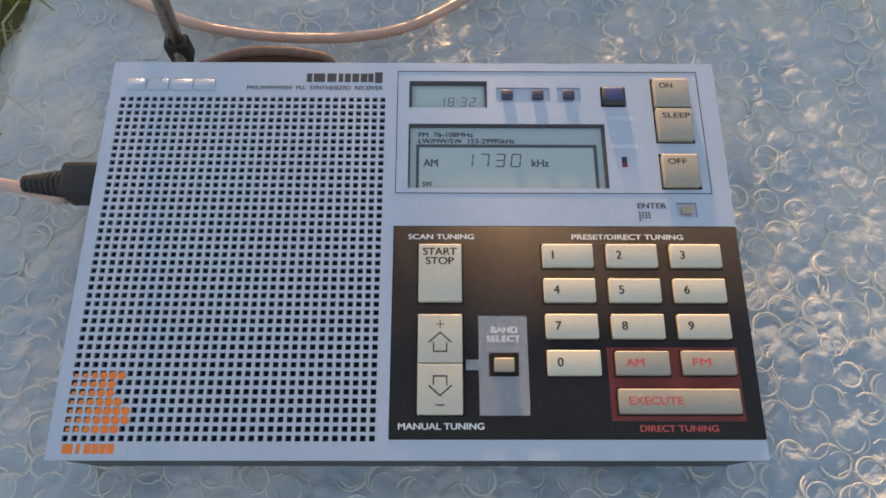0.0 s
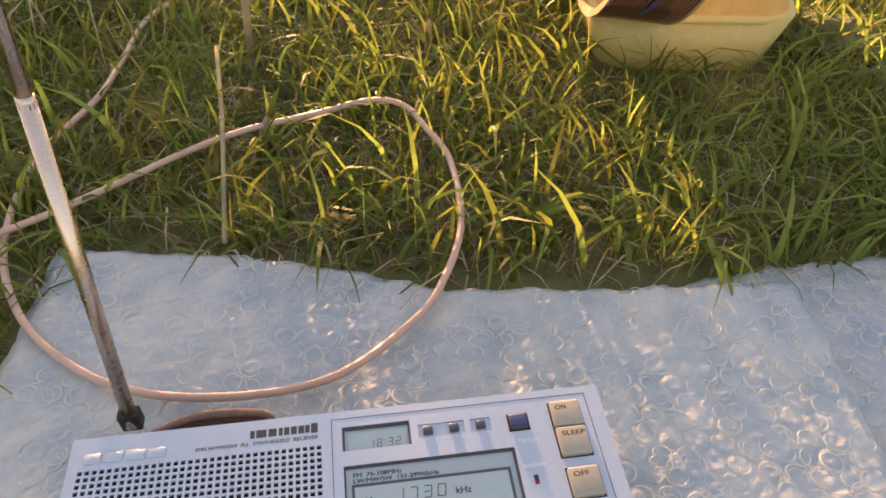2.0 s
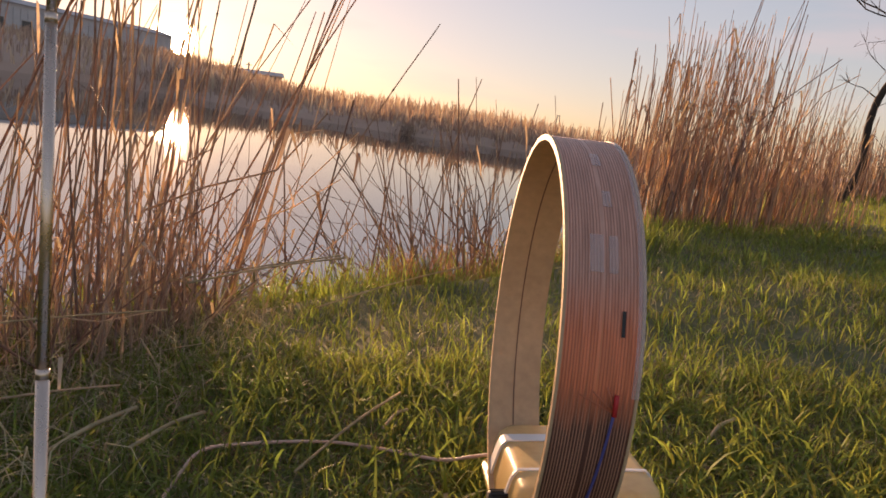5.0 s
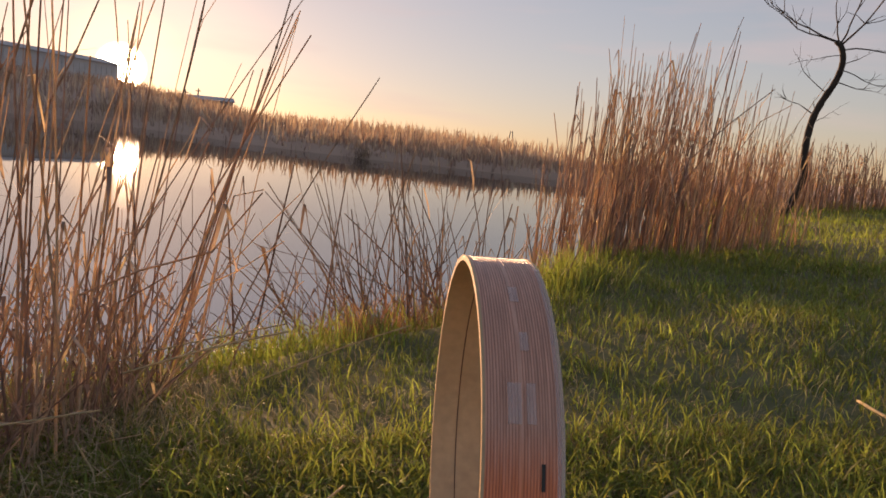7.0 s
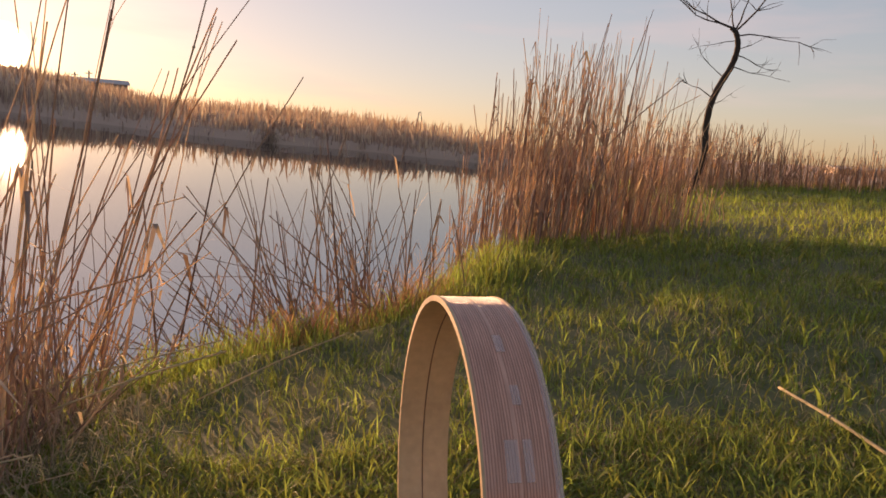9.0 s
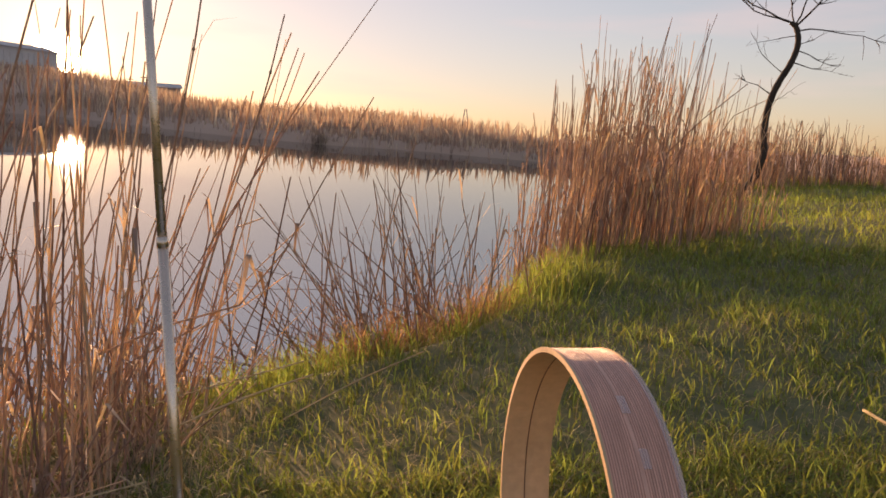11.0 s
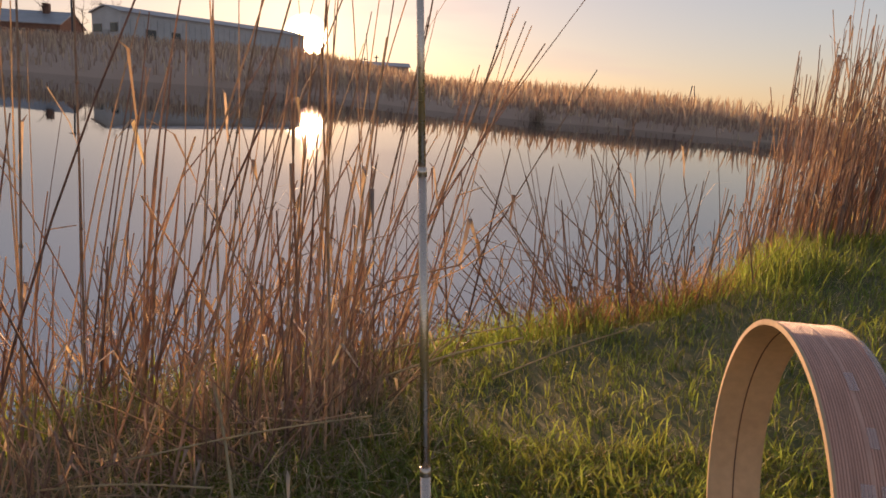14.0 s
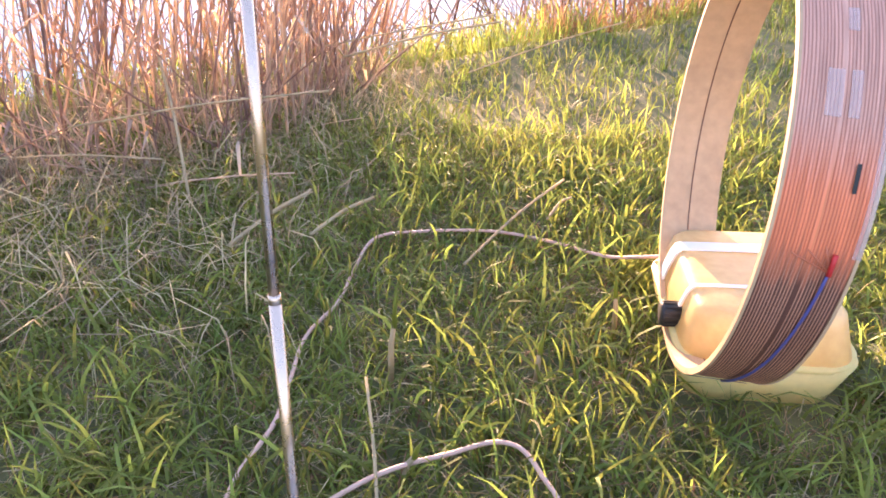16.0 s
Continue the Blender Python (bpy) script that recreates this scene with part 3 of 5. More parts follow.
def dotted(name, x0, x1, y0, y1, step, dot, material, parent, label):
    """A field of small printed dots, every second row shifted."""
    vs, fs, j, y = [], [], 0, y0
    while y < y1:
        x = x0 + (step / 2 if j % 2 else 0)
        while x < x1:
            k = len(vs)
            vs += [((x + a) * MM, (y + b) * MM, PZ * MM) for a, b in ((-dot, 0), (0, -dot), (dot, 0), (0, dot))]
            fs.append((k, k + 1, k + 2, k + 3))
            x += step
        y, j = y + step / 2, j + 1
    return part(name, mesh_of(name, vs, fs, material), material, parent, label)


dotted("dotted_field", 109.9, 122.7, 11.3, 37.4, 0.62, 0.2, M_INKPALE, panel, "field of fine pale dots")
dotted("dotted_field", 106.5, 109.8, 23.0, 25.6, 0.62, 0.2, M_INKPALE, panel, "strip of fine pale dots")
dotted("dotted_border", 143.9, 178.3, 9.9, 29.0, 0.7, 0.2, M_INKR, panel, "field of fine red dots")


def panel_key(x0, x1, y0, y1, material, label, high=1.9):
    part("key_gap", mmbox(x0 - 0.45, x1 + 0.45, y0 - 0.45, y1 + 0.45, 0.1, 0.19), M_VOID, panel)
    return part("key", mmbox(x0, x1, y0, y1, -0.6, high, 0.4, 3), material, panel, label)


for body, x0, y0 in [(str(3 * r + c + 1), 127.7 + 17.7 * c, 51.1 - 10.0 * r) for r in range(3) for c in range(3)] + [("0", 127.7, 21.3)]:
    key = panel_key(x0, x0 + 14, y0, y0 + 6.6, M_KEY, "cream number key")
    text("figure", body, x0 + 2.6, y0 + 2.2, 2.3, key, M_INKK, 1.94)
    if body == "5":
        part("pip", mmbox(x0 + 7.2, x0 + 7.9, y0 + 3.1, y0 + 3.8, 1.85, 2.15, 0.25), M_KEY, key)
for body, x0, x1, y0 in (("AM", 145.7, 159.7, 21.4), ("FM", 163.2, 177.1, 21.5), ("EXECUTE", 145.7, 177.1, 11.5)):
    key = panel_key(x0, x1, y0, y0 + 6.3, M_KEYGREY, "khaki grey key")
    text("key_text", body, x0 + 2.5, y0 + 2.2, 2.0, key, M_INKR, 1.94, 2.35 * len(body) - (2.6 if len(body) > 2 else 0))
key = panel_key(93.6, 105.4, 41.2, 57.6, M_KEY, "cream start and stop key")
text("key_text", "START", 94.8, 54.3, 2.1, key, M_INKK, 1.94, 9.2)
text("key_text", "STOP", 95.6, 51.6, 2.1, key, M_INKK, 1.94, 7.6)


def arrow(y, up, parent):
    s = 1 if up else -1
    pts = [(-1.9, -2.6), (1.9, -2.6), (1.9, 0), (3.3, 0), (0, 2.9), (-3.3, 0), (-1.9, 0)]
    inner = [(px * 0.82, py * 0.84 - 0.02) for px, py in pts]
    vs = [((99.5 + px) * MM, (y + s * py) * MM, 0.00194) for px, py in pts + inner]
    n = len(pts)
    part("arrow_outline", mesh_of("arrow_outline", vs, [(i, (i + 1) % n, n + (i + 1) % n, n + i) for i in range(n)], M_INKK), M_INKK, parent)


part("key_gap", mmbox(93.1, 105.9, 10.8, 38.0, 0.1, 0.19), M_VOID, panel)
kup = part("key", mmbox(93.6, 105.4, 24.5, 37.6, -0.6, 1.9, 0.4, 3), M_KEY, panel, "cream tuning-up key")
kdn = part("key", mmbox(93.6, 105.4, 11.2, 24.3, -0.6, 1.9, 0.4, 3), M_KEY, panel, "cream tuning-down key")
arrow(29.9, True, kup)
arrow(18.6, False, kdn)
bars("plus", 98.4, 100.6, 34.7, 34.95, [(0, 1)], kup, M_INKK, 1.94)
bars("plus", 99.37, 99.63, 33.7, 35.9, [(0, 1)], kup, M_INKK, 1.95)
bars("minus", 98.3, 100.7, 13.4, 13.7, [(0, 1)], kdn, M_INKK, 1.94)
part("key_gap", mmbox(112.4, 120.3, 21.2, 27.5, 0.1, 0.22), M_VOID, panel)
part("band_key", mmbox(113.7, 119.0, 22.3, 25.9, 0.1, 1.8, 0.4, 3), M_KEYTAN, panel, "small ribbed tan key")

# maker's plate, model line and sticker: plain shapes only
for a, b in ((4.8, 10.4), (11.4, 17.4), (18.3, 24.6), (25.2, 31.2)):
    part("maker_mark", mmbox(a, b, 107.6, 111.3, -0.05, 0.45, 0.2, 1), M_FACE, radio, "raised silver block of the maker's mark")
for a, b in ((0, 0.07), (0.09, 0.24), (0.27, 0.39), (0.42, 0.48), (0.50, 0.58), (0.6, 0.69), (0.71, 0.8), (0.81, 0.88), (0.9, 1.0)):
    part("model_block", mmbox(58.9 + 23 * a, 58.9 + 23 * b, 110.6 if b < 1 else 110.3, 113.6 if b < 1 else 114.1, 0.01, 0.05), M_BODY, radio, "dark block of the model name")
text("range_print", "FM/LW/MW/SW  PLL  SYNTHESIZED  RECEIVER", 41.1, 107.9, 1.35, radio, M_BODY, 0.05, 40.9)
sticker = part("sticker", mmbox(3.4, 20.7, 0.6, 3.6, 0.02, 0.06), M_FACE, radio, "orange dotted sticker")
for j, n in enumerate((7, 8, 8, 7, 6, 6, 7)):
    for i in range(n - 1):
        bm = bmesh.new()
        r = (0.35 + 0.72 * min(1, (i + 1) / 4.5)) * MM
        bmesh.ops.create_circle(bm, cap_ends=True, segments=12, radius=r)
        for v in bm.verts:
            v.co += Vector(((4.6 + i * 2.36) * MM, (7.6 + j * 2.36 * 0.97) * MM, 0.00009))
        part("orange_dot", bm, M_ORANGE, sticker)
bars("slogan", 4.1, 17.1, 1.6, 4.0, [(0, 0.2), (0.26, 0.34), (0.42, 0.55), (0.57, 0.7), (0.72, 0.84), (0.86, 1.0)], sticker, M_ORANGE, 0.09, "orange lettering blocks")
for fx in (14, 168):
    part("foot", mmbox(fx - 6, fx + 6, 2, 8, -33.0, -31.3, 0.5), M_RUBBER, radio, "black rubber foot")
    part("foot", mmbox(fx - 6, fx + 6, 108, 114, -33.0, -31.3, 0.5), M_RUBBER, radio, "black rubber foot")
part("stand", mmbox(50, 132, 104, 108, -40.5, -31.4, 0.8), M_BODY, radio, "low folding rear stand")

# plug in the left side
plug = part("plug", box(-0.017, 0.001, 0.0785, 0.0895, -0.022, -0.011, 0.002, 3), M_RUBBER, radio, "black rubber antenna plug")
for i in range(7):
    vs, fs = tube_data([(-0.017 - i * 0.0019, 0.084, -0.0165), (-0.0185 - i * 0.0019, 0.084, -0.0165)], 0.0045 - i * 0.0003, 10)
    part("strain_relief", mesh_of("strain_relief", vs, fs, M_RUBBER, True), M_RUBBER, plug)

# telescopic antenna at the rear left corner, leaning back
INV = RADIO.inverted() @ SLOPE
base, way = Vector((-0.118, 0.1405, 0.030)), Vector((-0.025, 0.149, 1.0))
ant = part("antenna", tube("antenna", [INV @ (base + way * a) for a in (-0.012, 0.120)], 0.0028, M_CHROME, 14), M_CHROME, radio, "extended chrome telescopic antenna")
a0 = 0.120
for i, (a1, r) in enumerate(((0.247, 0.0024), (0.372, 0.0021), (0.49, 0.0018), (0.60, 0.0015), (0.71, 0.0012))):
    part("tube_section", tube("tube_section", [INV @ (base + way * a) for a in (a0 - 0.004, a1)], r, M_CHROME, 12), M_CHROME, ant)
    part("collar", tube("collar", [INV @ (base + way * a) for a in (a0 - 0.002, a0 + 0.0015)], r + 0.0004, M_CHROME, 12), M_CHROME, ant)
    a0 = a1
part("tip", tube("tip", [INV @ (base + way * a) for a in (a0, a0 + 0.006)], 0.003, M_CHROME, 12), M_CHROME, ant)
part("pivot", box(-0.004, 0.004, -0.003, 0.003, -0.008, 0.002, 0.0012, 2), M_RUBBER, ant, m=Matrix.Translation(INV @ (base - way * 0.006)))
strap_pts = [(0.024, 0.118, -0.006), (0.04, 0.1225, -0.0045), (0.062, 0.121, -0.005), (0.066, 0.116, -0.008)]
for dz in (0, -0.004):
    part("wrist_cord", tube("wrist_cord", spline([(x, y + 0.002, z + dz) for x, y, z in strap_pts], 6), 0.0017, M_CORD, 7), M_CORD, radio, "twisted brown cord loop")

# ---- loop antenna: plywood hoop wound with copper wire ----
HOOP_R, HOOP_W = 0.1694, 0.0511
HOOP = SLOPE @ Matrix.Translation((0.1018, 0.5332, 0.2026)) @ pose(0, 0, 0, 0, 4.1, 2.76)
hoop = thing("loop_antenna", HOOP, "round plywood hoop antenna wound with copper wire", "antenna")


def ring(r0, r1, x0, x1, n=96, a0=0.0, a1=2 * math.pi):
    """A band of rectangular section round the x axis."""
    closed = abs(a1 - a0) > 6.28
    k = n if closed else n + 1
    vs, fs = [], []
    for i in range(k):
        a = a0 + (a1 - a0) * i / n
        c, s = math.cos(a), math.sin(a)
        vs += [(x, r * c, r * s) for r, x in ((r0, x0), (r1, x0), (r1, x1), (r0, x1))]
    for i in range(n):
        p, q = 4 * i, 4 * ((i + 1) % k)
        for j in range(4):
            fs.append((p + j, q + j, q + (j + 1) % 4, p + (j + 1) % 4))
    if not closed:
        fs += [(0, 1, 2, 3), (4 * n + 3, 4 * n + 2, 4 * n + 1, 4 * n)]
    return vs, fs


part("hoop_band", mesh_of("hoop_band", *ring(HOOP_R - 0.0038, HOOP_R - 0.0012, -HOOP_W / 2, HOOP_W / 2), M_PLY), M_PLY, hoop, "bent plywood band")
part("seam_line", mesh_of("seam_line", *ring(HOOP_R - 0.0042, HOOP_R - 0.0037, -0.0013, -0.0002), M_TAPEDARK), M_TAPEDARK, hoop, "dark pencil line along the inside")
part("rim_edge", mesh_of("rim_edge", *ring(HOOP_R - 0.0042, HOOP_R + 0.0004, -HOOP_W / 2 - 0.0008, -HOOP_W / 2 + 0.0012), M_PLY), M_PLY, hoop)
part("rim_edge", mesh_of("rim_edge", *ring(HOOP_R - 0.0042, HOOP_R + 0.0004, HOOP_W / 2 - 0.0012, HOOP_W / 2 + 0.0008), M_PLY), M_PLY, hoop)
TURNS = 24
for i in range(TURNS):
    x = -HOOP_W / 2 + 0.0030 + i * (HOOP_W - 0.0060) / (TURNS - 1)
    if i == 11:
        continue
    pts = [(x + 0.00012 * math.sin(4 * a + i), (HOOP_R - 0.0006) * math.cos(a), (HOOP_R - 0.0006) * math.sin(a)) for a in [radians(3 * k) for k in range(121)]]
    vs, fs = tube_data(pts, 0.00045, 5, False)
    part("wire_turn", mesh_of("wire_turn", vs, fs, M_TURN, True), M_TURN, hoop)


def arc_strip(name, x0, x1, deg0, deg1, lift, material, label):
    vs, fs = ring(HOOP_R + lift - 0.0002, HOOP_R + lift + 0.0001, x0, x1, 14, radians(deg0), radians(deg1))
    return part(name, mesh_of(name, vs, fs, material), material, hoop, label)


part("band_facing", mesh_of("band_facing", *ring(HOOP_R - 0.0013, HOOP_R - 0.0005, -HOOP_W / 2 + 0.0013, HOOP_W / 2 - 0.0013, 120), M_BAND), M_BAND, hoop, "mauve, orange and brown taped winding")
# angles run from the back over the top: 90 is the top, 180 the front, 270 the bottom
arc_strip("tape", 0.0, 0.006, 128, 133, 0.0007, M_TAPE, "piece of shiny clear tape")
arc_strip("tape", -0.003, 0.0035, 112, 118, 0.0007, M_TAPE, "piece of shiny clear tape")
arc_strip("tape", 0.0025, 0.0085, 141, 150, 0.0007, M_TAPE, "piece of shiny clear tape")
arc_strip("tape", -0.010, -0.001, 141, 150, 0.0006, M_TAPE, "piece of shiny clear tape")
arc_strip("black_mark", 0.0115, 0.0138, 158, 163.5, 0.0009, M_RUBBER, "short black mark")
arc_strip("edge_tape", HOOP_W / 2 - 0.004, HOOP_W / 2 + 0.001, 96, 176, 0.0008, M_TAPE, "pale tape along the rim")
arc_strip("bottom_tape", -HOOP_W / 2, HOOP_W / 2 - 0.012, 229, 236, 0.001, M_TAPEDARK, "brown tape at the foot of the hoop")
blue = [(0.012 - 0.014 * k / 20, (HOOP_R + 0.0013) * math.cos(radians(180 + 52 * k / 20)), (HOOP_R + 0.0013) * math.sin(radians(180 + 52 * k / 20))) for k in range(21)]
part("blue_lead", tube("blue_lead", blue, 0.0010, M_BLUEWIRE, 7), M_BLUEWIRE, hoop, "blue insulated lead")
part("red_sleeve", tube("red_sleeve", [(0.0125, (HOOP_R + 0.0014) * math.cos(radians(a)), (HOOP_R + 0.0014) * math.sin(radians(a))) for a in (175.5, 177.5, 180)], 0.0016, M_REDSLEEVE, 8), M_REDSLEEVE, hoop, "red sleeve")
for k, dx in enumerate((-0.011, -0.003, 0.006)):
    part("cross_lead", tube("cross_lead", [(dx, (HOOP_R + 0.0012) * math.cos(radians(176 - k)), (HOOP_R + 0.0012) * math.sin(radians(176 - k))), (0.0125, (HOOP_R + 0.0012) * math.cos(radians(179.5)), (HOOP_R + 0.0012) * math.sin(radians(179.5)))], 0.0005, M_COPPERHI, 5), M_COPPERHI, hoop)

# ---- box at the foot of the hoop ----
BOX = SLOPE @ Matrix.Translation((0.137, 0.572, 0)) @ pose(0, 0, 0, 0, 0, 6)
tub = thing("plastic_box", BOX, "yellowed plastic box with cloudy lid on the grass", "box")


def rounded(x, y, z0, z1, r, flare, n=8, cap=0.01, open_top=False):
    """A tray shape with round corners; flare widens it upward, cap rounds the closed end."""
    vs, fs = [], []
    rows = [(z0, -cap)] + [(z0 + cap * (1 - math.cos(a)), -cap + cap * math.sin(a)) for a in (0.5, 1.0, 1.57)] + [(z1, flare)]
    loop = []
    for q in range(4):
        for k in range(n + 1):
            a = math.pi / 2 * (q + k / n)
            loop.append((math.cos(a), math.sin(a), (1, -1, -1, 1)[q], (1, 1, -1, -1)[q]))
    for z, g in rows:
        for c, s, sx, sy in loop:
            rr = r + min(g, 0)
            vs.append((sx * (x - r) + c * rr + sx * max(g, 0), sy * (y - r) + s * rr + sy * max(g, 0), z))
    m = len(loop)
    for i in range(len(rows) - 1):
        for k in range(m):
            fs.append((i * m + k, i * m + (k + 1) % m, (i + 1) * m + (k + 1) % m, (i + 1) * m + k))
    fs.append(tuple(range(m))[::-1])
    fs.append(tuple(range((len(rows) - 1) * m, len(rows) * m)))
    return vs, fs


part("tub", mesh_of("tub", *rounded(0.064, 0.080, -0.006, 0.042, 0.026, 0.010, cap=0.008), M_TUB, True), M_TUB, tub, "pale yellow tub")
lv, lf = rounded(0.062, 0.078, 0.0, 0.045, 0.024, 0.009, cap=0.010)
lid = part("lid", mesh_of("lid", [(x, y, 0.0835 - z) for x, y, z in lv], [f[::-1] for f in lf], M_LID, True), M_LID, tub, "cloudy amber lid")
part("rim", mesh_of("rim", *rounded(0.0745, 0.0905, 0.0405, 0.0445, 0.034, 0.0, cap=0.0008), M_TUB, True), M_TUB, tub)
for yy, w in ((0.036, 0.0075), (-0.032, 0.002)):
    path = spline([(-0.0725, yy, 0.046), (-0.0665, yy, 0.068), (-0.060, yy, 0.0825), (-0.045, yy, 0.085), (0.045, yy, 0.085), (0.060, yy, 0.0825), (0.0665, yy, 0.068), (0.0725, yy, 0.046)], 5)
    vs, fs = [], []
    for p in path:
        vs += [(p.x, p.y - w, p.z), (p.x, p.y + w, p.z), (p.x * 0.97, p.y + w, p.z - 0.0012), (p.x * 0.97, p.y - w, p.z - 0.0012)]
    for i in range(len(path) - 1):
        for j in range(4):
            fs.append((4 * i + j, 4 * i + (j + 1) % 4, 4 * i + 4 + (j + 1) % 4, 4 * i + 4 + j))
    part("cable_tie", mesh_of("cable_tie", vs, fs, M_TIE), M_TIE, tub, "white cable tie")
    part("tie_head", box(-0.066, -0.060, yy - 0.003, yy + 0.003, 0.052, 0.058, 0.0008), M_TIE, tub)
knob = part("knob", tube("knob", [(-0.060, -0.030, 0.052), (-0.064, -0.030, 0.052), (-0.0645, -0.030, 0.052), (-0.081, -0.030, 0.052), (-0.082, -0.030, 0.052)], [0.004, 0.004, 0.0112, 0.0105, 0.0095], M_RUBBER, 20), M_RUBBER, tub, "black tuning knob")
for k in range(14):
    a = 2 * math.pi * k / 14
    part("rib", box(-0.080, -0.066, -0.0008, 0.0008, 0.0102, 0.0116), M_RUBBER, knob, m=Matrix.Translation((0, -0.030, 0.052)) @ Matrix.Rotation(a, 4, "X"))
for k, off in enumerate((0.0, 0.004, 0.008)):
    part("lead", tube("lead", spline([(-0.063, -0.045 - off, 0.05), (-0.069, -0.062, 0.042 - off), (-0.064, -0.078, 0.034 + off * 0.5), (-0.045, -0.086 + off, 0.043), (-0.03, -0.082, 0.05)], 5), 0.0007, (M_COPPER, M_TIE, M_CHROME)[k], 6), (M_COPPER, M_TIE, M_CHROME)[k], tub)

# ---- pink cable from the box over the grass to the radio ----
cable = thing("antenna_cable", SLOPE, "pale pink cable looped over grass and bubble wrap", "cable")
run = [(0.068, 0.640, 0.050), (0.045, 0.652, 0.040), (0.012, 0.672, 0.026), (-0.05, 0.708, 0.018), (-0.12, 0.720, 0.018), (-0.205, 0.698, 0.02), (-0.246, 0.672, 0.02), (-0.252, 0.61, 0.012), (-0.248, 0.55, 0.014), (-0.258, 0.488, 0.016),
       (-0.247, 0.42, 0.018), (-0.239, 0.368, 0.02), (-0.245, 0.315, 0.018), (-0.238, 0.265, 0.016), (-0.218, 0.22, 0.0155), (-0.185, 0.183, 0.0145), (-0.141, 0.16, 0.0145), (-0.096, 0.157, 0.0145), (-0.048, 0.172, 0.0145), (-0.018, 0.207, 0.0145),
       (-0.006, 0.235, 0.016), (-0.001, 0.277, 0.018), (-0.012, 0.327, 0.021), (-0.028, 0.352, 0.024), (-0.045, 0.372, 0.027), (-0.066, 0.375, 0.027), (-0.095, 0.36, 0.025), (-0.148, 0.327, 0.023), (-0.221, 0.243, 0.021), (-0.30, 0.19, 0.016),
       (-0.35, 0.13, 0.012), (-0.34, 0.08, 0.012), (-0.29, 0.058, 0.016), (-0.22, 0.062, 0.02), (-0.16, 0.0735, 0.0235), (-0.128, 0.0748, 0.0235)]
part("cable_run", tube("cable_run", spline(run, 8), 0.0019, M_WIRE, 9), M_WIRE, cable)
part("cable_gland", box(0.064, 0.072, 0.635, 0.645, 0.045, 0.055, 0.002), M_TIE, cable)


# ---- bubble wrap ----
def wrap(name, top, left, right, y0, z, seed, label, pitch=0.0104):
    """A wavy sheet with raised round cells, on the lawn's plane: its far edge as y over x, its two side edges as x over y, and its near y."""
    r = np.random.default_rng(seed)
    top, left, right = (np.array(e) for e in (top, left, right))
    reach = top[:, 1].max()

    def place_at(u, v):
        """From shares along and across the sheet to x and y."""
        yn = y0 + v * (reach - y0)
        xl, xr = np.interp(yn, left[:, 0], left[:, 1]), np.interp(yn, right[:, 0], right[:, 1])
        x = xl + u * (xr - xl)
        return x + 0.0008 * np.sin(yn * 180 + seed), y0 + v * (np.interp(x, top[:, 0], top[:, 1]) - y0) + 0.0008 * np.sin(x * 210)

    def wave(px, py):
        return (z + 0.0008 * np.sin(px * 31 + seed) * np.sin(py * 27 + 2 * seed) + 0.0002 * np.sin(px * 83 + py * 41) + 0.0001 * np.sin(py * 240 - px * 60 + 2 * np.sin(px * 90)) + 0.0002 * np.sin(px * 310 + 3 * np.sin(py * 70))
                + 0.0014 * np.abs(np.sin(px * 13 + py * 5 + seed)) ** 10 + 0.0012 * np.abs(np.sin(py * 17 - px * 6 + 1.3 * seed)) ** 12)

    ob = thing(name, SLOPE, label, "bubble wrap", "layers of bubble wrap")
    wide, deep = np.interp(0.1, right[:, 0], right[:, 1]) - np.interp(0.1, left[:, 0], left[:, 1]), reach - y0
    nu, nv = int(wide / 0.0014), int(deep / 0.0014)
    U, V = np.meshgrid(np.linspace(0, 1, nu), np.linspace(0, 1, nv))
    px, py = place_at(U, V)
    # half-flat air cells in staggered rows, each with its own height and a soft raised rim
    step = pitch * 0.866
    sx, sy = px + 0.0012 * np.sin(py * 60 + seed), py + 0.0012 * np.sin(px * 50 + 2 * seed)
    row = np.round(sy / step)
    col = np.round(sx / pitch - 0.5 * (row % 2))
    gap = np.hypot(sx - (col + 0.5 * (row % 2)) * pitch, sy - row * step) / (pitch / 2)
    own = np.modf(np.abs(np.sin(row * 12.9898 + col * 78.233 + seed) * 43758.5))[0]
    tone = np.modf(np.abs(np.sin(row * 39.35 + col * 11.13 + seed) * 24634.6))[0]
    dome = np.clip((1.0 - gap) / 0.28, 0, 1)
    dome = dome * dome * (3 - 2 * dome)
    cell = (0.00025 + 0.0006 * own * own) * dome * (1 - (0.25 + 0.5 * tone) * np.exp(-(gap / 0.5) ** 2)) + 0.0005 * (tone - 0.5) * dome * np.sin(2 * (sx * 300 * np.cos(own * 6) + sy * 300 * np.sin(own * 6) + own * 6))
    crumple = sum(a * np.sin(px * f * math.cos(q) + py * f * math.sin(q) + 2.2 * np.sin(px * f * 0.6 - py * f * 0.43 + q * seed)) for a, f, q in ((0.00022, 130, 0.4), (0.0002, 230, 2.0), (0.00018, 390, 1.1), (0.00016, 620, 2.7), (0.00013, 900, 0.1)))
    pz = wave(px, py) + cell + crumple + r.normal(0, 0.00004, px.shape)
    hem = np.minimum(np.minimum(U, 1 - U) * wide, (1 - V) * deep)
    pz = pz - 0.004 * np.clip(1 - hem / 0.006, 0, 1)
    vs = np.stack([px.ravel(), py.ravel(), pz.ravel()], 1)
    fs = [(j * nu + i, j * nu + i + 1, (j + 1) * nu + i + 1, (j + 1) * nu + i) for j in range(nv - 1) for i in range(nu - 1)]
    part("film", mesh_of("film", vs, fs, M_WRAP, True), M_WRAP, ob, "clear plastic film with half-flat air cells")
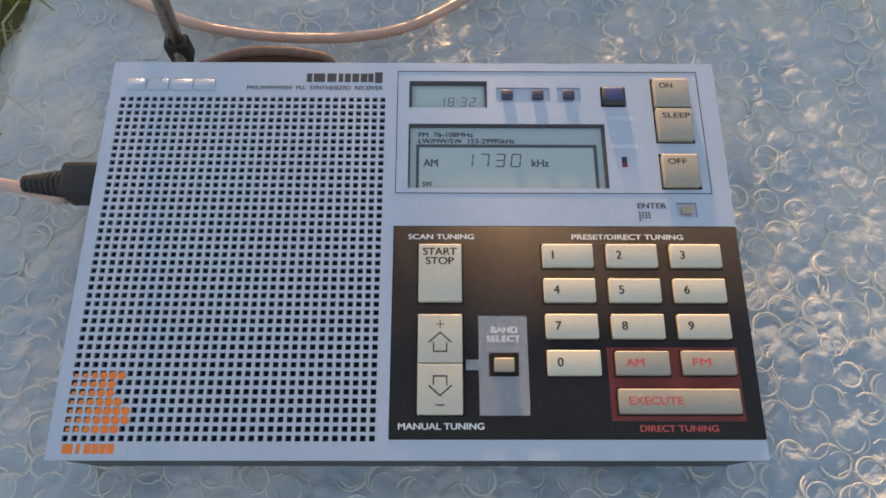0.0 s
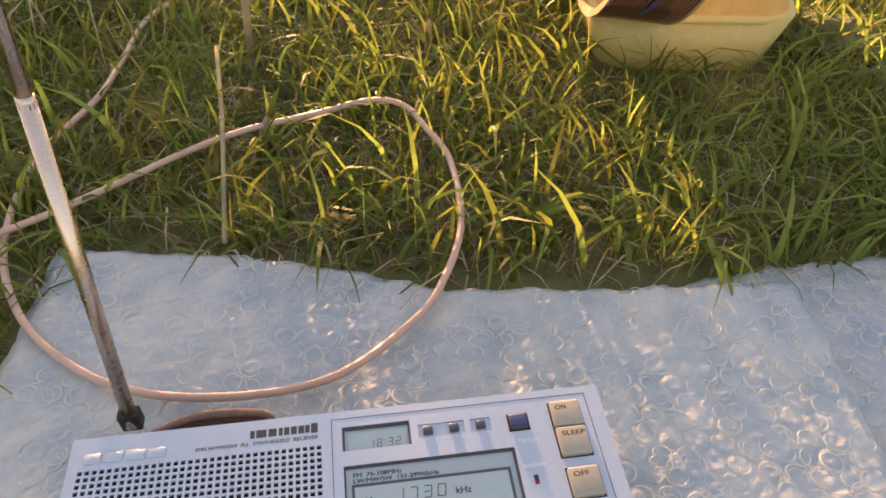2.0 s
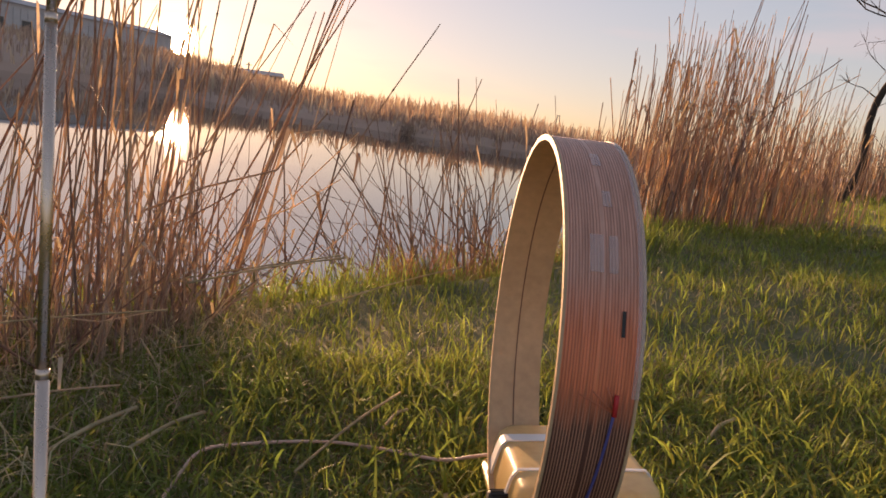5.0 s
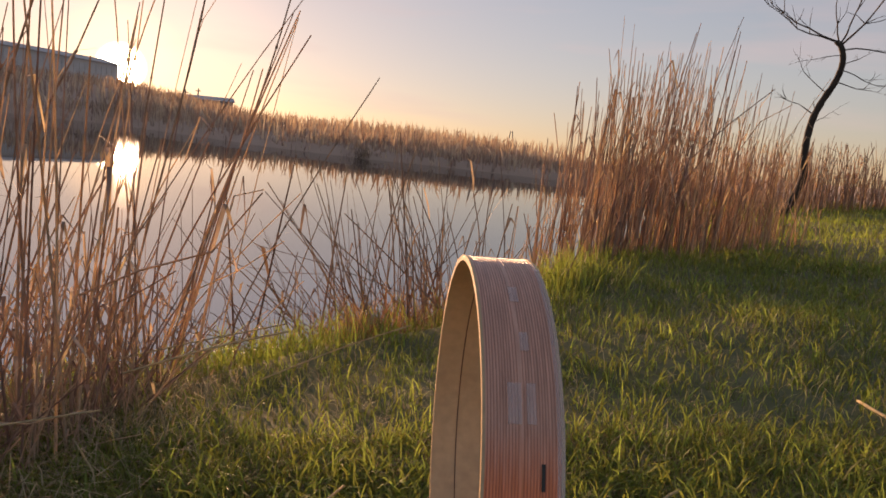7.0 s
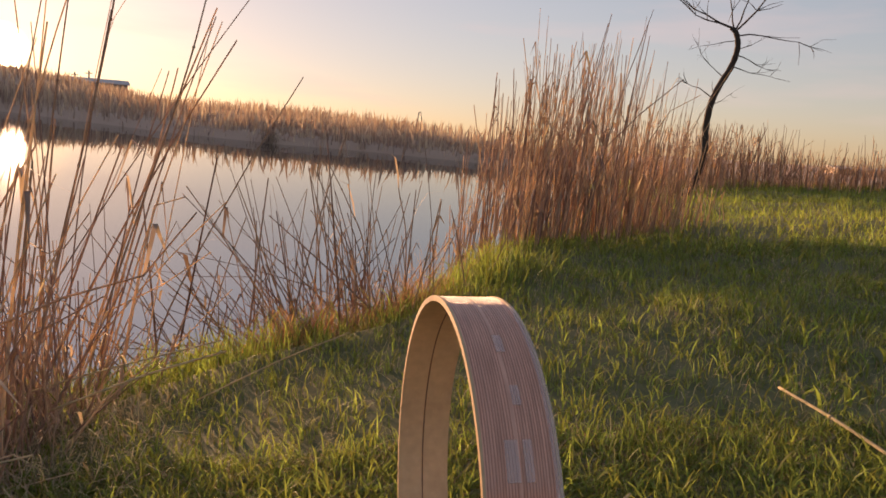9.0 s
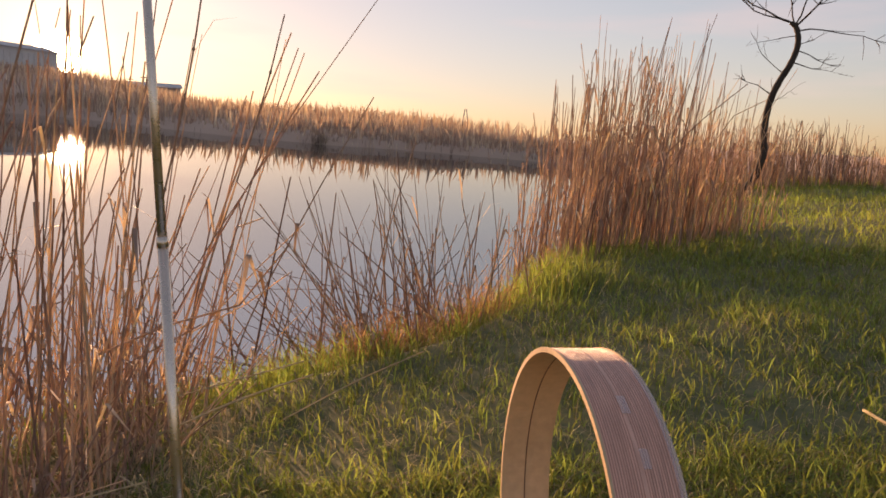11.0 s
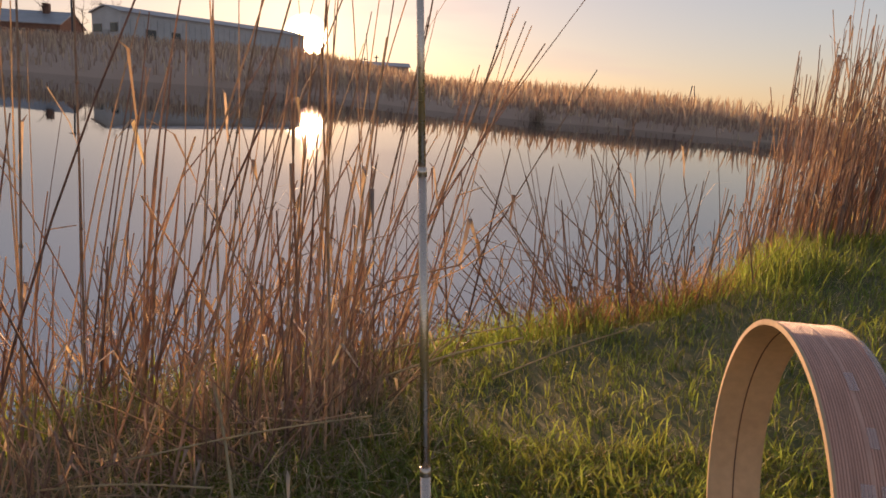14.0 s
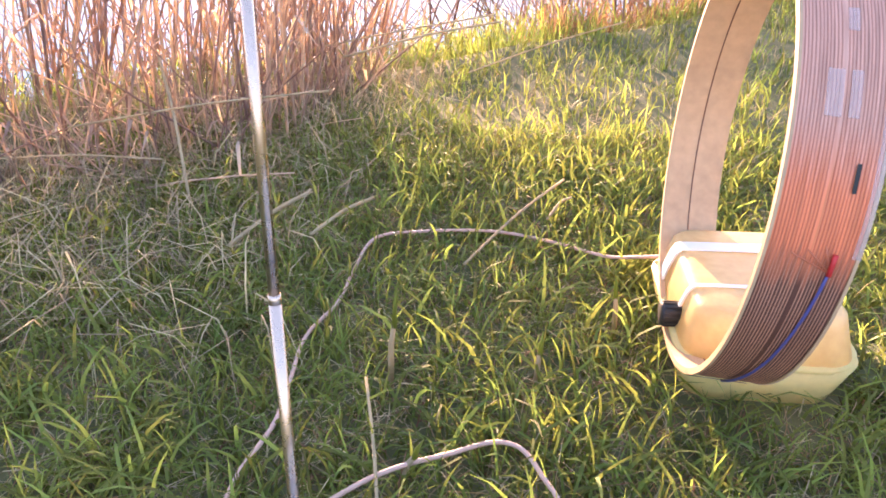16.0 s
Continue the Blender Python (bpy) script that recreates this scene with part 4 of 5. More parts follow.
    # the welded rim round each cell
    spots = {}
    for key, x, y in zip(zip(row[gap < 0.2].tolist(), col[gap < 0.2].tolist()), px[gap < 0.2].tolist(), py[gap < 0.2].tolist()):
        spots.setdefault(key, (x, y))
    vs, fs, n = [], [], 9
    for x, y in spots.values():
        if y > np.interp(x, top[:, 0], top[:, 1]) - 0.007 or x < np.interp(y, left[:, 0], left[:, 1]) + 0.007 or x > np.interp(y, right[:, 0], right[:, 1]) - 0.007:
            continue
        for jitter, thick in ((0.0002, 1.0), (0.0016, 0.7), (0.0022, 0.55)):
            big, open_from, k0 = r.uniform(0.8, 1.04), r.uniform(0, 6.28), len(vs)
            sweep = 2 * math.pi * r.choice([0.2, 0.35, 0.5, 0.8])
            jx, jy = x + r.normal(0, jitter), y + r.normal(0, jitter)
            for k in range(n + 1):
                a = open_from + sweep * k / n
                fade = thick * math.sin(math.pi * (0.06 + 0.88 * k / n)) ** 0.5
                for rr, lift in ((0.0032, -0.0001), (0.0, 0.00028), (-0.0028, -0.00005)):
                    rad = 0.0046 * big + rr * 0.1 * fade * 1.5
                    x2, y2 = jx + rad * math.cos(a), jy + rad * math.sin(a) * (0.9 + 0.1 * big)
                    vs.append((x2, y2, float(wave(x2, y2)) + 0.0005 + lift * fade))
            for k in range(n):
                for q in range(2):
                    fs.append((k0 + 3 * k + q, k0 + 3 * k + q + 1, k0 + 3 * k + q + 4, k0 + 3 * k + q + 3))
    tagged(part("cell_rims", mesh_of("cell_rims", vs, fs, M_WELD, True), M_WELD, ob, "pale welded rims of the air cells"), kind="stuff")


wrap("bubble_wrap", [(-0.21, 0.243), (-0.12, 0.252), (-0.06, 0.248), (-0.005, 0.238), (0.06, 0.246), (0.175, 0.268)], [(-0.28, -0.18), (-0.1, -0.172), (0.05, -0.166), (0.10, -0.178), (0.16, -0.188), (0.27, -0.207)],
     [(-0.28, 0.2), (0.05, 0.19), (0.19, 0.178), (0.27, 0.170)], -0.28, 0.0085, 3, "folded layer of clear bubble wrap on the grass")
wrap("bubble_wrap", [(-0.21, 0.15), (-0.15, 0.2), (0.05, 0.235), (0.15, 0.278), (0.26, 0.309), (0.40, 0.345)], [(-0.28, -0.16), (-0.1, -0.156), (0.06, -0.16), (0.15, -0.196), (0.35, -0.2)],
     [(-0.28, 0.45), (0.1, 0.43), (0.35, 0.40)], -0.28, 0.0022, 5, "under layer of clear bubble wrap spread on the grass")


# ---- grass, straw and reeds ----
def blades(name, xy, length, width, lean, material, label, category, curl=0.5, seg=3, twist=None):
    """Many bent, tapering blades in one mesh: arrays of places, lengths, widths and leans."""
    n = len(xy)
    az = rng.uniform(0, 2 * np.pi, n) if twist is None else twist
    lift = ground_z(xy[:, 0], xy[:, 1]) - 0.004
    side = rng.uniform(0, 2 * np.pi, n)
    sx, sy = np.cos(side) * width / 2, np.sin(side) * width / 2
    vs = np.zeros((n, 2 * seg + 1, 3))
    for k in range(seg + 1):
        t = k / seg
        bend = lean * t + curl * lean * t * t
        reach = np.sin(np.clip(bend, 0, 1.9)) * length * t
        high = np.cos(np.clip(bend, 0, 1.45)) * length * t
        px, py, pz = xy[:, 0] + np.cos(az) * reach, xy[:, 1] + np.sin(az) * reach, lift + high
        w = (1 - t) ** 0.6 * (0.75 + 0.5 * t)
        if k < seg:
            vs[:, 2 * k] = np.stack([px - sx * w, py - sy * w, pz], 1)
            vs[:, 2 * k + 1] = np.stack([px + sx * w, py + sy * w, pz], 1)
        else:
            vs[:, 2 * k] = np.stack([px, py, pz], 1)
    per = 2 * seg + 1
    fs = []
    for i in range(n):
        b = i * per
        for k in range(seg - 1):
            fs.append((b + 2 * k, b + 2 * k + 1, b + 2 * k + 3, b + 2 * k + 2))
        fs.append((b + 2 * seg - 2, b + 2 * seg - 1, b + 2 * seg))
    return tagged(new(name, mesh_of(name, vs.reshape(-1, 3), fs, material, True)), label, category, kind="stuff")


def scatter(n, x0, x1, y0, y1, clear=0.10, clump=0.0):
    """Random places on land, off the bubble wrap and the box."""
    x, y = rng.uniform(x0, x1, n), rng.uniform(y0, y1, n)
    if clump:
        k = max(4, n // 14)
        cx, cy = rng.uniform(x0, x1, k), rng.uniform(y0, y1, k)
        pick = rng.integers(0, k, n)
        use = rng.random(n) < clump
        x = np.where(use, cx[pick] + rng.normal(0, 0.016, n), x)
        y = np.where(use, cy[pick] + rng.normal(0, 0.016, n), y)
    ok = shore_distance(x, y) > clear
    on_wrap = (x > -0.187 - 0.12 * (y - 0.1)) & (x < 0.46) & (y < 0.252 + 0.15 * np.clip(x - 0.02, 0, 1) + 0.12 * np.clip(x - 0.15, 0, 1))
    bx, by = x - 0.137, y - 0.572
    in_box = (np.abs(bx) < 0.068) & (np.abs(by) < 0.086)
    before_box = (np.abs(bx) < 0.075) & (by > -0.125) & (by < 0) & (rng.random(n) < 0.6)
    ok &= ~on_wrap & ~in_box & ~before_box & (np.hypot(x, y + 0.05) > 0.12)
    return np.stack([x[ok], y[ok]], 1)


p = scatter(42000, -0.75, 0.95, 0.05, 1.1, clump=0.6)
blades("grass", p, rng.uniform(0.015, 0.055, len(p)), rng.uniform(0.0016, 0.0042, len(p)), rng.uniform(0.1, 1.25, len(p)), M_GRASS, "short green grass in low evening sun", "grass", seg=4)
p = scatter(21000, -0.75, 0.95, 0.05, 1.1)
blades("dry_grass", p, rng.uniform(0.02, 0.055, len(p)), rng.uniform(0.0008, 0.0018, len(p)), rng.uniform(0.9, 1.5, len(p)), M_STRAW, "dead straw between the grass blades", "dry grass")
p = scatter(5200, -0.95, -0.3, 0.45, 1.5, 0.05)
p = p[rng.random(len(p)) < np.clip((-0.3 - p[:, 0]) / 0.3 + 0.25, 0, 1)]
blades("dry_grass", p, rng.uniform(0.04, 0.15, len(p)), rng.uniform(0.0010, 0.0030, len(p)), rng.uniform(0.7, 1.5, len(p)), M_STRAW, "pale reed litter strewn on the grass", "dry grass")
p = scatter(9000, -0.75, 0.95, 0.24, 1.1)
blades("dry_grass", p, rng.uniform(0.02, 0.06, len(p)), rng.uniform(0.0008, 0.0020, len(p)), rng.uniform(1.1, 1.55, len(p)), M_TUSSOCK, "brown thatch at the foot of the grass", "dry grass")
p = scatter(5000, -0.6, 0.9, 0.2, 0.95, clump=0.7)
blades("grass", p, rng.uniform(0.035, 0.075, len(p)), rng.uniform(0.003, 0.006, len(p)), rng.uniform(0.3, 1.3, len(p)), M_GRASS, "broad bent grass blades", "grass", seg=4)
p = scatter(42000, -1.6, 2.4, 0.9, 3.2, 0.05, clump=0.6)
blades("grass", p, rng.uniform(0.02, 0.065, len(p)), rng.uniform(0.002, 0.0048, len(p)), rng.uniform(0.1, 1.0, len(p)), M_GRASS, "green grass along the pond edge", "grass")
p = scatter(8000, -2.2, 2.4, -0.8, 1.0, 0.05, clump=0.5)
p = p[(np.abs(p[:, 0] - 0.1) > 0.8) | (p[:, 1] < 0.02)]
blades("grass", p, rng.uniform(0.03, 0.07, len(p)), rng.uniform(0.002, 0.004, len(p)), rng.uniform(0.1, 1.0, len(p)), M_GRASS, "green grass on the bank", "grass")
p = scatter(14000, -1.6, 2.4, 0.9, 3.2, 0.05)
blades("dry_grass", p, rng.uniform(0.03, 0.08, len(p)), rng.uniform(0.001, 0.002, len(p)), rng.uniform(0.5, 1.4, len(p)), M_STRAW, "dead straw on the pond bank", "dry grass")
p = scatter(42000, -0.5, 8.0, 2.8, 8.0, 0.05)
blades("grass", p, rng.uniform(0.04, 0.09, len(p)), rng.uniform(0.004, 0.008, len(p)), rng.uniform(0.1, 1.0, len(p)), M_GRASS, "grass of the meadow beyond the reeds", "grass")
p = scatter(46000, -6.0, 7.0, -5.0, 3.2, 0.05)
p = p[(p[:, 1] < 0.0) | (p[:, 0] < -1.4) | (p[:, 0] > 0.9)]
blades("grass", p, rng.uniform(0.03, 0.08, len(p)), rng.uniform(0.005, 0.011, len(p)), rng.uniform(0.2, 1.1, len(p)), M_GRASS, "open grass of the bank round the radio", "grass")
# taller tufts along the water
t = rng.uniform(0, 1, 9000)
k = rng.integers(4, 12, 9000)
p = SHORE[k] + (SHORE[k + 1] - SHORE[k]) * t[:, None] + np.array([0.07, -0.1]) * np.abs(rng.normal(1.2, 0.9, 9000))[:, None]
p = p[shore_distance(p[:, 0], p[:, 1]) > 0.02]
blades("tall_grass", p, rng.uniform(0.05, 0.15, len(p)), rng.uniform(0.002, 0.005, len(p)), rng.uniform(0.05, 0.6, len(p)), M_GRASS, "taller lush grass at the water's edge", "grass")


def reeds(name, xy, height, radius, lean, label, az=None, leaf=0.5, material=None, sides=4, seg=4):
    """Dry stems with a slight bend and some hanging leaves, in one mesh."""
    material = material or M_REED
    vs, fs = [], []
    zz = np.maximum(ground_z(xy[:, 0], xy[:, 1]), water_z(xy[:, 0], xy[:, 1]) - 0.15) - 0.01
    for i in range(len(xy)):
        a = rng.uniform(0, 2 * np.pi) if az is None else az + rng.normal(0, 1.1)
        h, l, r = height[i], lean[i], radius[i]
        bend = rng.uniform(-0.1, 0.25)
        kink = rng.uniform(0.5, 0.95) if rng.random() < 0.06 else 9
        pts, x, y, z = [], xy[i, 0], xy[i, 1], zz[i]
        ang = l
        for k in range(seg + 1):
            pts.append((x, y, z))
            ang = l + bend * k / seg + (rng.uniform(0.4, 1.1) if (k + 1) / seg > kink else 0)
            x, y, z = x + math.cos(a) * math.sin(ang) * h / seg, y + math.sin(a) * math.sin(ang) * h / seg, z + math.cos(ang) * h / seg
        v, f = tube_data(pts, [r * (1 - 0.55 * k / seg) for k in range(seg + 1)], sides, False)
        b = len(vs)
        vs += v
        fs += [tuple(q + b for q in face) for face in f]
        if rng.random() < leaf:
            k = rng.integers(1, seg)
            p0, a2, ln = Vector(pts[k]), rng.uniform(0, 6.28), h * rng.uniform(0.12, 0.3)
            d = Vector((math.cos(a2), math.sin(a2), 0))
            w = Vector((-d.y, d.x, 0)) * r * rng.uniform(0.8, 1.6)
            p1, p2 = p0 + d * ln * 0.3 + Vector((0, 0, ln * 0.55)), p0 + d * ln * 0.75 + Vector((0, 0, ln * rng.uniform(-0.2, 0.8)))
            b = len(vs)
            vs += [p0 - w * 0.6, p0 + w * 0.6, p1 - w, p1 + w, p2]
            fs += [(b, b + 1, b + 3, b + 2), (b + 2, b + 3, b + 4)]
    return tagged(new(name, mesh_of(name, vs, fs, material, True)), label, "reeds", kind="stuff")


def along(k0, k1, n, inland, spread):
    """Places near a run of the shoreline."""
    k = rng.integers(k0, k1, n)
    t = rng.uniform(0, 1, n)[:, None]
    d = SHORE[k + 1] - SHORE[k]
    nrm = np.stack([d[:, 1], -d[:, 0]], 1) / np.hypot(d[:, 0], d[:, 1])[:, None]
    return SHORE[k] + d * t + nrm * (inland + rng.normal(0, spread, n))[:, None]


# dense stand on the near bank, leaning with the wind
p = along(2, 6, 105, 0.04, 0.14)
reeds("reed_stand", p, rng.uniform(0.35, 1.15, len(p)), rng.uniform(0.0016, 0.0044, len(p)), np.abs(rng.normal(0.12, 0.2, len(p))), "dense stand of dry brown reeds at the water", az=0.0, seg=5)
p = along(2, 6, 520, 0.05, 0.13)
reeds("reed_litter", p, rng.uniform(0.12, 0.5, len(p)), rng.uniform(0.0012, 0.0036, len(p)), np.abs(rng.normal(0.3, 0.4, len(p))), "broken dry reed stems and leaves", leaf=0.9)
p = along(2, 5, 70, 0.3, 0.1)
reeds("reed_fringe", p, rng.uniform(0.2, 0.75, len(p)), rng.uniform(0.0014, 0.0034, len(p)), np.abs(rng.normal(0.12, 0.25, len(p))), "dry reeds rooted in the grassy edge", leaf=0.8, az=0.0)
# the stand reaches out over the lawn beside the antenna
run = np.array([(-1.25, 0.35), (-0.85, 0.62), (-0.64, 0.78), (-0.5, 0.92), (-0.44, 1.15), (-0.45, 1.4)])
k, t = rng.integers(0, 5, 85), rng.uniform(0, 1, 85)[:, None]
p = run[k] + (run[k + 1] - run[k]) * t + np.array([-0.8, 0.6]) * np.abs(rng.normal(0, 0.14, 85))[:, None]
reeds("reed_stand", p, rng.uniform(0.25, 0.95, 85), rng.uniform(0.0012, 0.0032, 85), np.abs(rng.normal(0.12, 0.2, 85)), "loose stand of dry pinkish reeds on the lawn's edge", az=0.0, seg=5)
k, t = rng.integers(0, 5, 420), rng.uniform(0, 1, 420)[:, None]
p = run[k] + (run[k + 1] - run[k]) * t + np.array([-0.8, 0.6]) * np.abs(rng.normal(0, 0.13, 420))[:, None]
reeds("reed_litter", p, rng.uniform(0.06, 0.34, 420), rng.uniform(0.0008, 0.0022, 420), np.abs(rng.normal(0.3, 0.45, 420)), "broken dry reed stems at the lawn's edge", leaf=0.9)
# thin broken stems in the shallow water
p = along(6, 10, 44, -0.2, 0.16)
reeds("broken_reeds", p, rng.uniform(0.25, 0.75, len(p)), rng.uniform(0.0018, 0.0042, len(p)), np.abs(rng.normal(0.5, 0.45, len(p))), "sparse broken reed stems in shallow water", leaf=0.6, material=M_WEATHERED)
p = along(6, 10, 420, 0.02, 0.08)
reeds("reed_litter", p, rng.uniform(0.06, 0.24, len(p)), rng.uniform(0.0008, 0.0022, len(p)), np.abs(rng.normal(0.7, 0.45, len(p))), "tangle of dry reed stems on the bank", leaf=0.8)
# fan of crossing stems and a russet tussock where the bank juts out
p = np.array([-0.04, 2.22]) + rng.normal(0, 1, (140, 2)) * np.array([0.17, 0.13])
reeds("crossed_reeds", p, rng.uniform(0.2, 0.72, 140), rng.uniform(0.0012, 0.0034, 140), np.abs(rng.normal(0.45, 0.4, 140)), "fan of crossing broken reed stems", az=2.9, leaf=0.5, material=M_WEATHERED)
p = np.array([0.22, 2.62]) + rng.normal(0, 1, (28, 2)) * np.array([0.16, 0.2])
reeds("crossed_reeds", p, rng.uniform(0.2, 0.6, 28), rng.uniform(0.0014, 0.0036, 28), np.abs(rng.normal(0.3, 0.4, 28)), "upright dark broken reed stems by the bank", leaf=0.6, material=M_WEATHERED)
p = np.array([0.06, 2.1]) + rng.uniform(-1, 1, (2600, 1)) * np.array([0.24, 0.17]) + rng.normal(0, 0.055, (2600, 2))
blades("tussock", p, rng.uniform(0.07, 0.24, len(p)), rng.uniform(0.0016, 0.0032, len(p)), rng.uniform(0.15, 1.2, len(p)), M_TUSSOCK, "russet tussock of dead sedge on the bank", "dry grass")
p = np.array([0.46, 2.5]) + rng.normal(0, 1, (1500, 2)) * np.array([0.14, 0.16])
blades("tall_grass", p, rng.uniform(0.05, 0.16, len(p)), rng.uniform(0.0025, 0.005, len(p)), rng.uniform(0.05, 0.7, len(p)), M_GRASS, "lush tall green tuft beside the tussock", "grass")
# tall clump beyond the hoop
t = rng.uniform(0, 1, 700)[:, None] ** 1.25
p = np.array([0.66, 3.1]) + t * np.array([1.4, 1.0]) + rng.normal(0, 0.13, (700, 2))
hh = rng.uniform(0.32, 0.92, 700) * (0.75 + 0.45 * np.sin(np.pi * np.clip(t[:, 0] * 1.1 + 0.12, 0, 1)))
reeds("reed_clump", p, hh, rng.uniform(0.0016, 0.004, 700), np.abs(rng.normal(0.05, 0.1, 700)), "tall clump of dry russet reeds", leaf=0.9, az=0.0)
t = rng.uniform(0, 1, 1300)[:, None]
p = np.array([3.25, 7.3]) + t * np.array([5.2, 0.2]) + rng.normal(0, 0.28, (1300, 2))
reeds("reed_bed", p, rng.uniform(0.28, 0.66, 1300) * (1 + 0.4 * np.sin(t[:, 0] * 9 + 0.3)) * (0.75 + 0.4 * t[:, 0]), rng.uniform(0.003, 0.007, 1300), np.abs(rng.normal(0.02, 0.12, 1300)), "low bed of russet reeds across the meadow", leaf=0.8)
# single stems that stand out: their places from root to tip, and their thickness
STALKS = (
    (((-0.413, 1.8, -0.002), (-0.247, 1.84, 0.355), (-0.095, 1.88, 0.633)), 0.0026),
    (((-0.541, 1.7, -0.034), (-0.365, 1.74, 0.564), (-0.31, 1.78, 0.808)), 0.003),
    (((-0.676, 1.65, -0.05), (-0.625, 1.69, 0.439), (-0.587, 1.73, 0.815)), 0.0026),
    (((-0.865, 1.5, -0.054), (-0.79, 1.54, 0.408), (-0.727, 1.58, 0.606), (-0.684, 1.62, 0.757)), 0.0028),
    (((-0.969, 0.9, -0.025), (-0.974, 0.94, 0.429), (-0.996, 0.98, 0.723)), 0.003),
    (((-1.001, 1.1, -0.008), (-1.023, 1.14, 0.414), (-1.049, 1.18, 0.76)), 0.003),
    (((-0.63, 1.6, -0.029), (-0.506, 1.64, 0.594), (-0.474, 1.68, 0.842)), 0.0032),
    (((-0.718, 1.6, -0.025), (-0.686, 1.64, 0.369), (-0.633, 1.68, 0.735)), 0.0022),
    (((-0.898, 1.4, -0.026), (-0.826, 1.44, 0.411), (-0.733, 1.48, 0.8)), 0.0034),
    (((-0.926, 1.35, -0.091), (-0.866, 1.39, 0.289), (-0.781, 1.43, 0.791)), 0.003),
    (((0.11, 2.4, 0.105), (0.051, 2.44, 0.265), (-0.026, 2.48, 0.409)), 0.003),
    (((0.248, 2.4, 0.155), (0.214, 2.44, 0.353), (0.24, 2.48, 0.492)), 0.0026),
    (((0.228, 2.4, 0.097), (0.266, 2.44, 0.207), (0.3, 2.48, 0.356)), 0.0022),
    (((-0.94, 1.4, -0.031), (-0.893, 1.44, 0.369), (-0.834, 1.48, 0.608)), 0.0026),
    (((-0.925, 1.2, -0.035), (-0.934, 1.24, 0.223), (-0.938, 1.28, 0.401)), 0.0036),
)
for k, (way_up, r) in enumerate(STALKS):
    root = Vector(way_up[0])
    root.z = float(ground_z(root.x, root.y)) - 0.02
    st = thing("reed_stalk", Matrix.Translation(root), "single tall dry reed stalk", "reed", "tall reed stalks")
    run = [Vector((0, 0, 0))] + [Vector(p) - root for p in way_up]
    if (run[1] - run[0]).length < 0.05:
        run.pop(1)
    bend = spline(run, 6)
    n = len(bend)
    part("stem", tube("stem", bend, [r * (1 - 0.45 * i / n) for i in range(n)], M_WEATHERED, 6), M_WEATHERED, st)
    for q in (0.35, 0.55, 0.75):
        p, up = bend[int(q * n)], (bend[int(q * n) + 1] - bend[int(q * n)]).normalized()
        part("joint", tube("joint", [p - up * 0.003, p + up * 0.003], r * 1.1, M_WEATHERED, 6), M_WEATHERED, st)
    p = bend[int((0.45 + 0.04 * (k % 7)) * n)]
    side = Vector((math.cos(k * 2.1), math.sin(k * 2.1), 0))
    blade = [p, p + side * 0.015 + Vector((0, 0, 0.05)), p + side * 0.05 + Vector((0, 0, 0.11)), p + side * 0.10 + Vector((0, 0, 0.12))]
    vs = [q + Vector((-side.y, side.x, 0)) * w * e for q, w in zip(blade, (0.001, 0.003, 0.0025, 0.0003)) for e in (-1, 1)]
    part("leaf", mesh_of("leaf", vs, [(2 * i, 2 * i + 1, 2 * i + 3, 2 * i + 2) for i in range(3)], M_REED), M_REED, st, "dry hanging leaf")
# far bank
t = rng.uniform(0, 1, 8000)
k = rng.integers(17, 23, 8000)
p = SHORE[k] + (SHORE[k + 1] - SHORE[k]) * t[:, None]
d = rng.uniform(0.05, 9, 8000)
p = p + np.stack([d * 0.45, d], 1)
away = np.hypot(p[:, 0], p[:, 1])
hgt = (0.3 + 0.8 * np.clip((away - 22) / 30, 0, 1)) * rng.uniform(0.45, 1.2, 8000) * (0.8 + 0.35 * np.sin(p[:, 0] * 0.9) * np.sin(p[:, 0] * 0.37 + 1))
wide_p = np.stack([rng.uniform(-75, 22, 26000), rng.uniform(18, 125, 26000)], 1)
wide_p = wide_p[shore_distance(wide_p[:, 0], wide_p[:, 1]) > 0.3]
wide_p = wide_p[(wide_p[:, 0] < 9) & ((wide_p[:, 0] > -53) | (wide_p[:, 1] < 84))]
blades("far_reeds", wide_p, rng.uniform(0.4, 1.1, len(wide_p)), rng.uniform(0.05, 0.14, len(wide_p)), np.abs(rng.normal(0.05, 0.2, len(wide_p))), M_FARREED, "pale brown reeds over the land beyond the pond", "reeds", curl=0.3)
blades("far_reeds", p, hgt, rng.uniform(0.025, 0.07, 8000), np.abs(rng.normal(0.05, 0.15, 8000)), M_FARREED, "brown reed belt on the far bank", "reeds", curl=0.3)


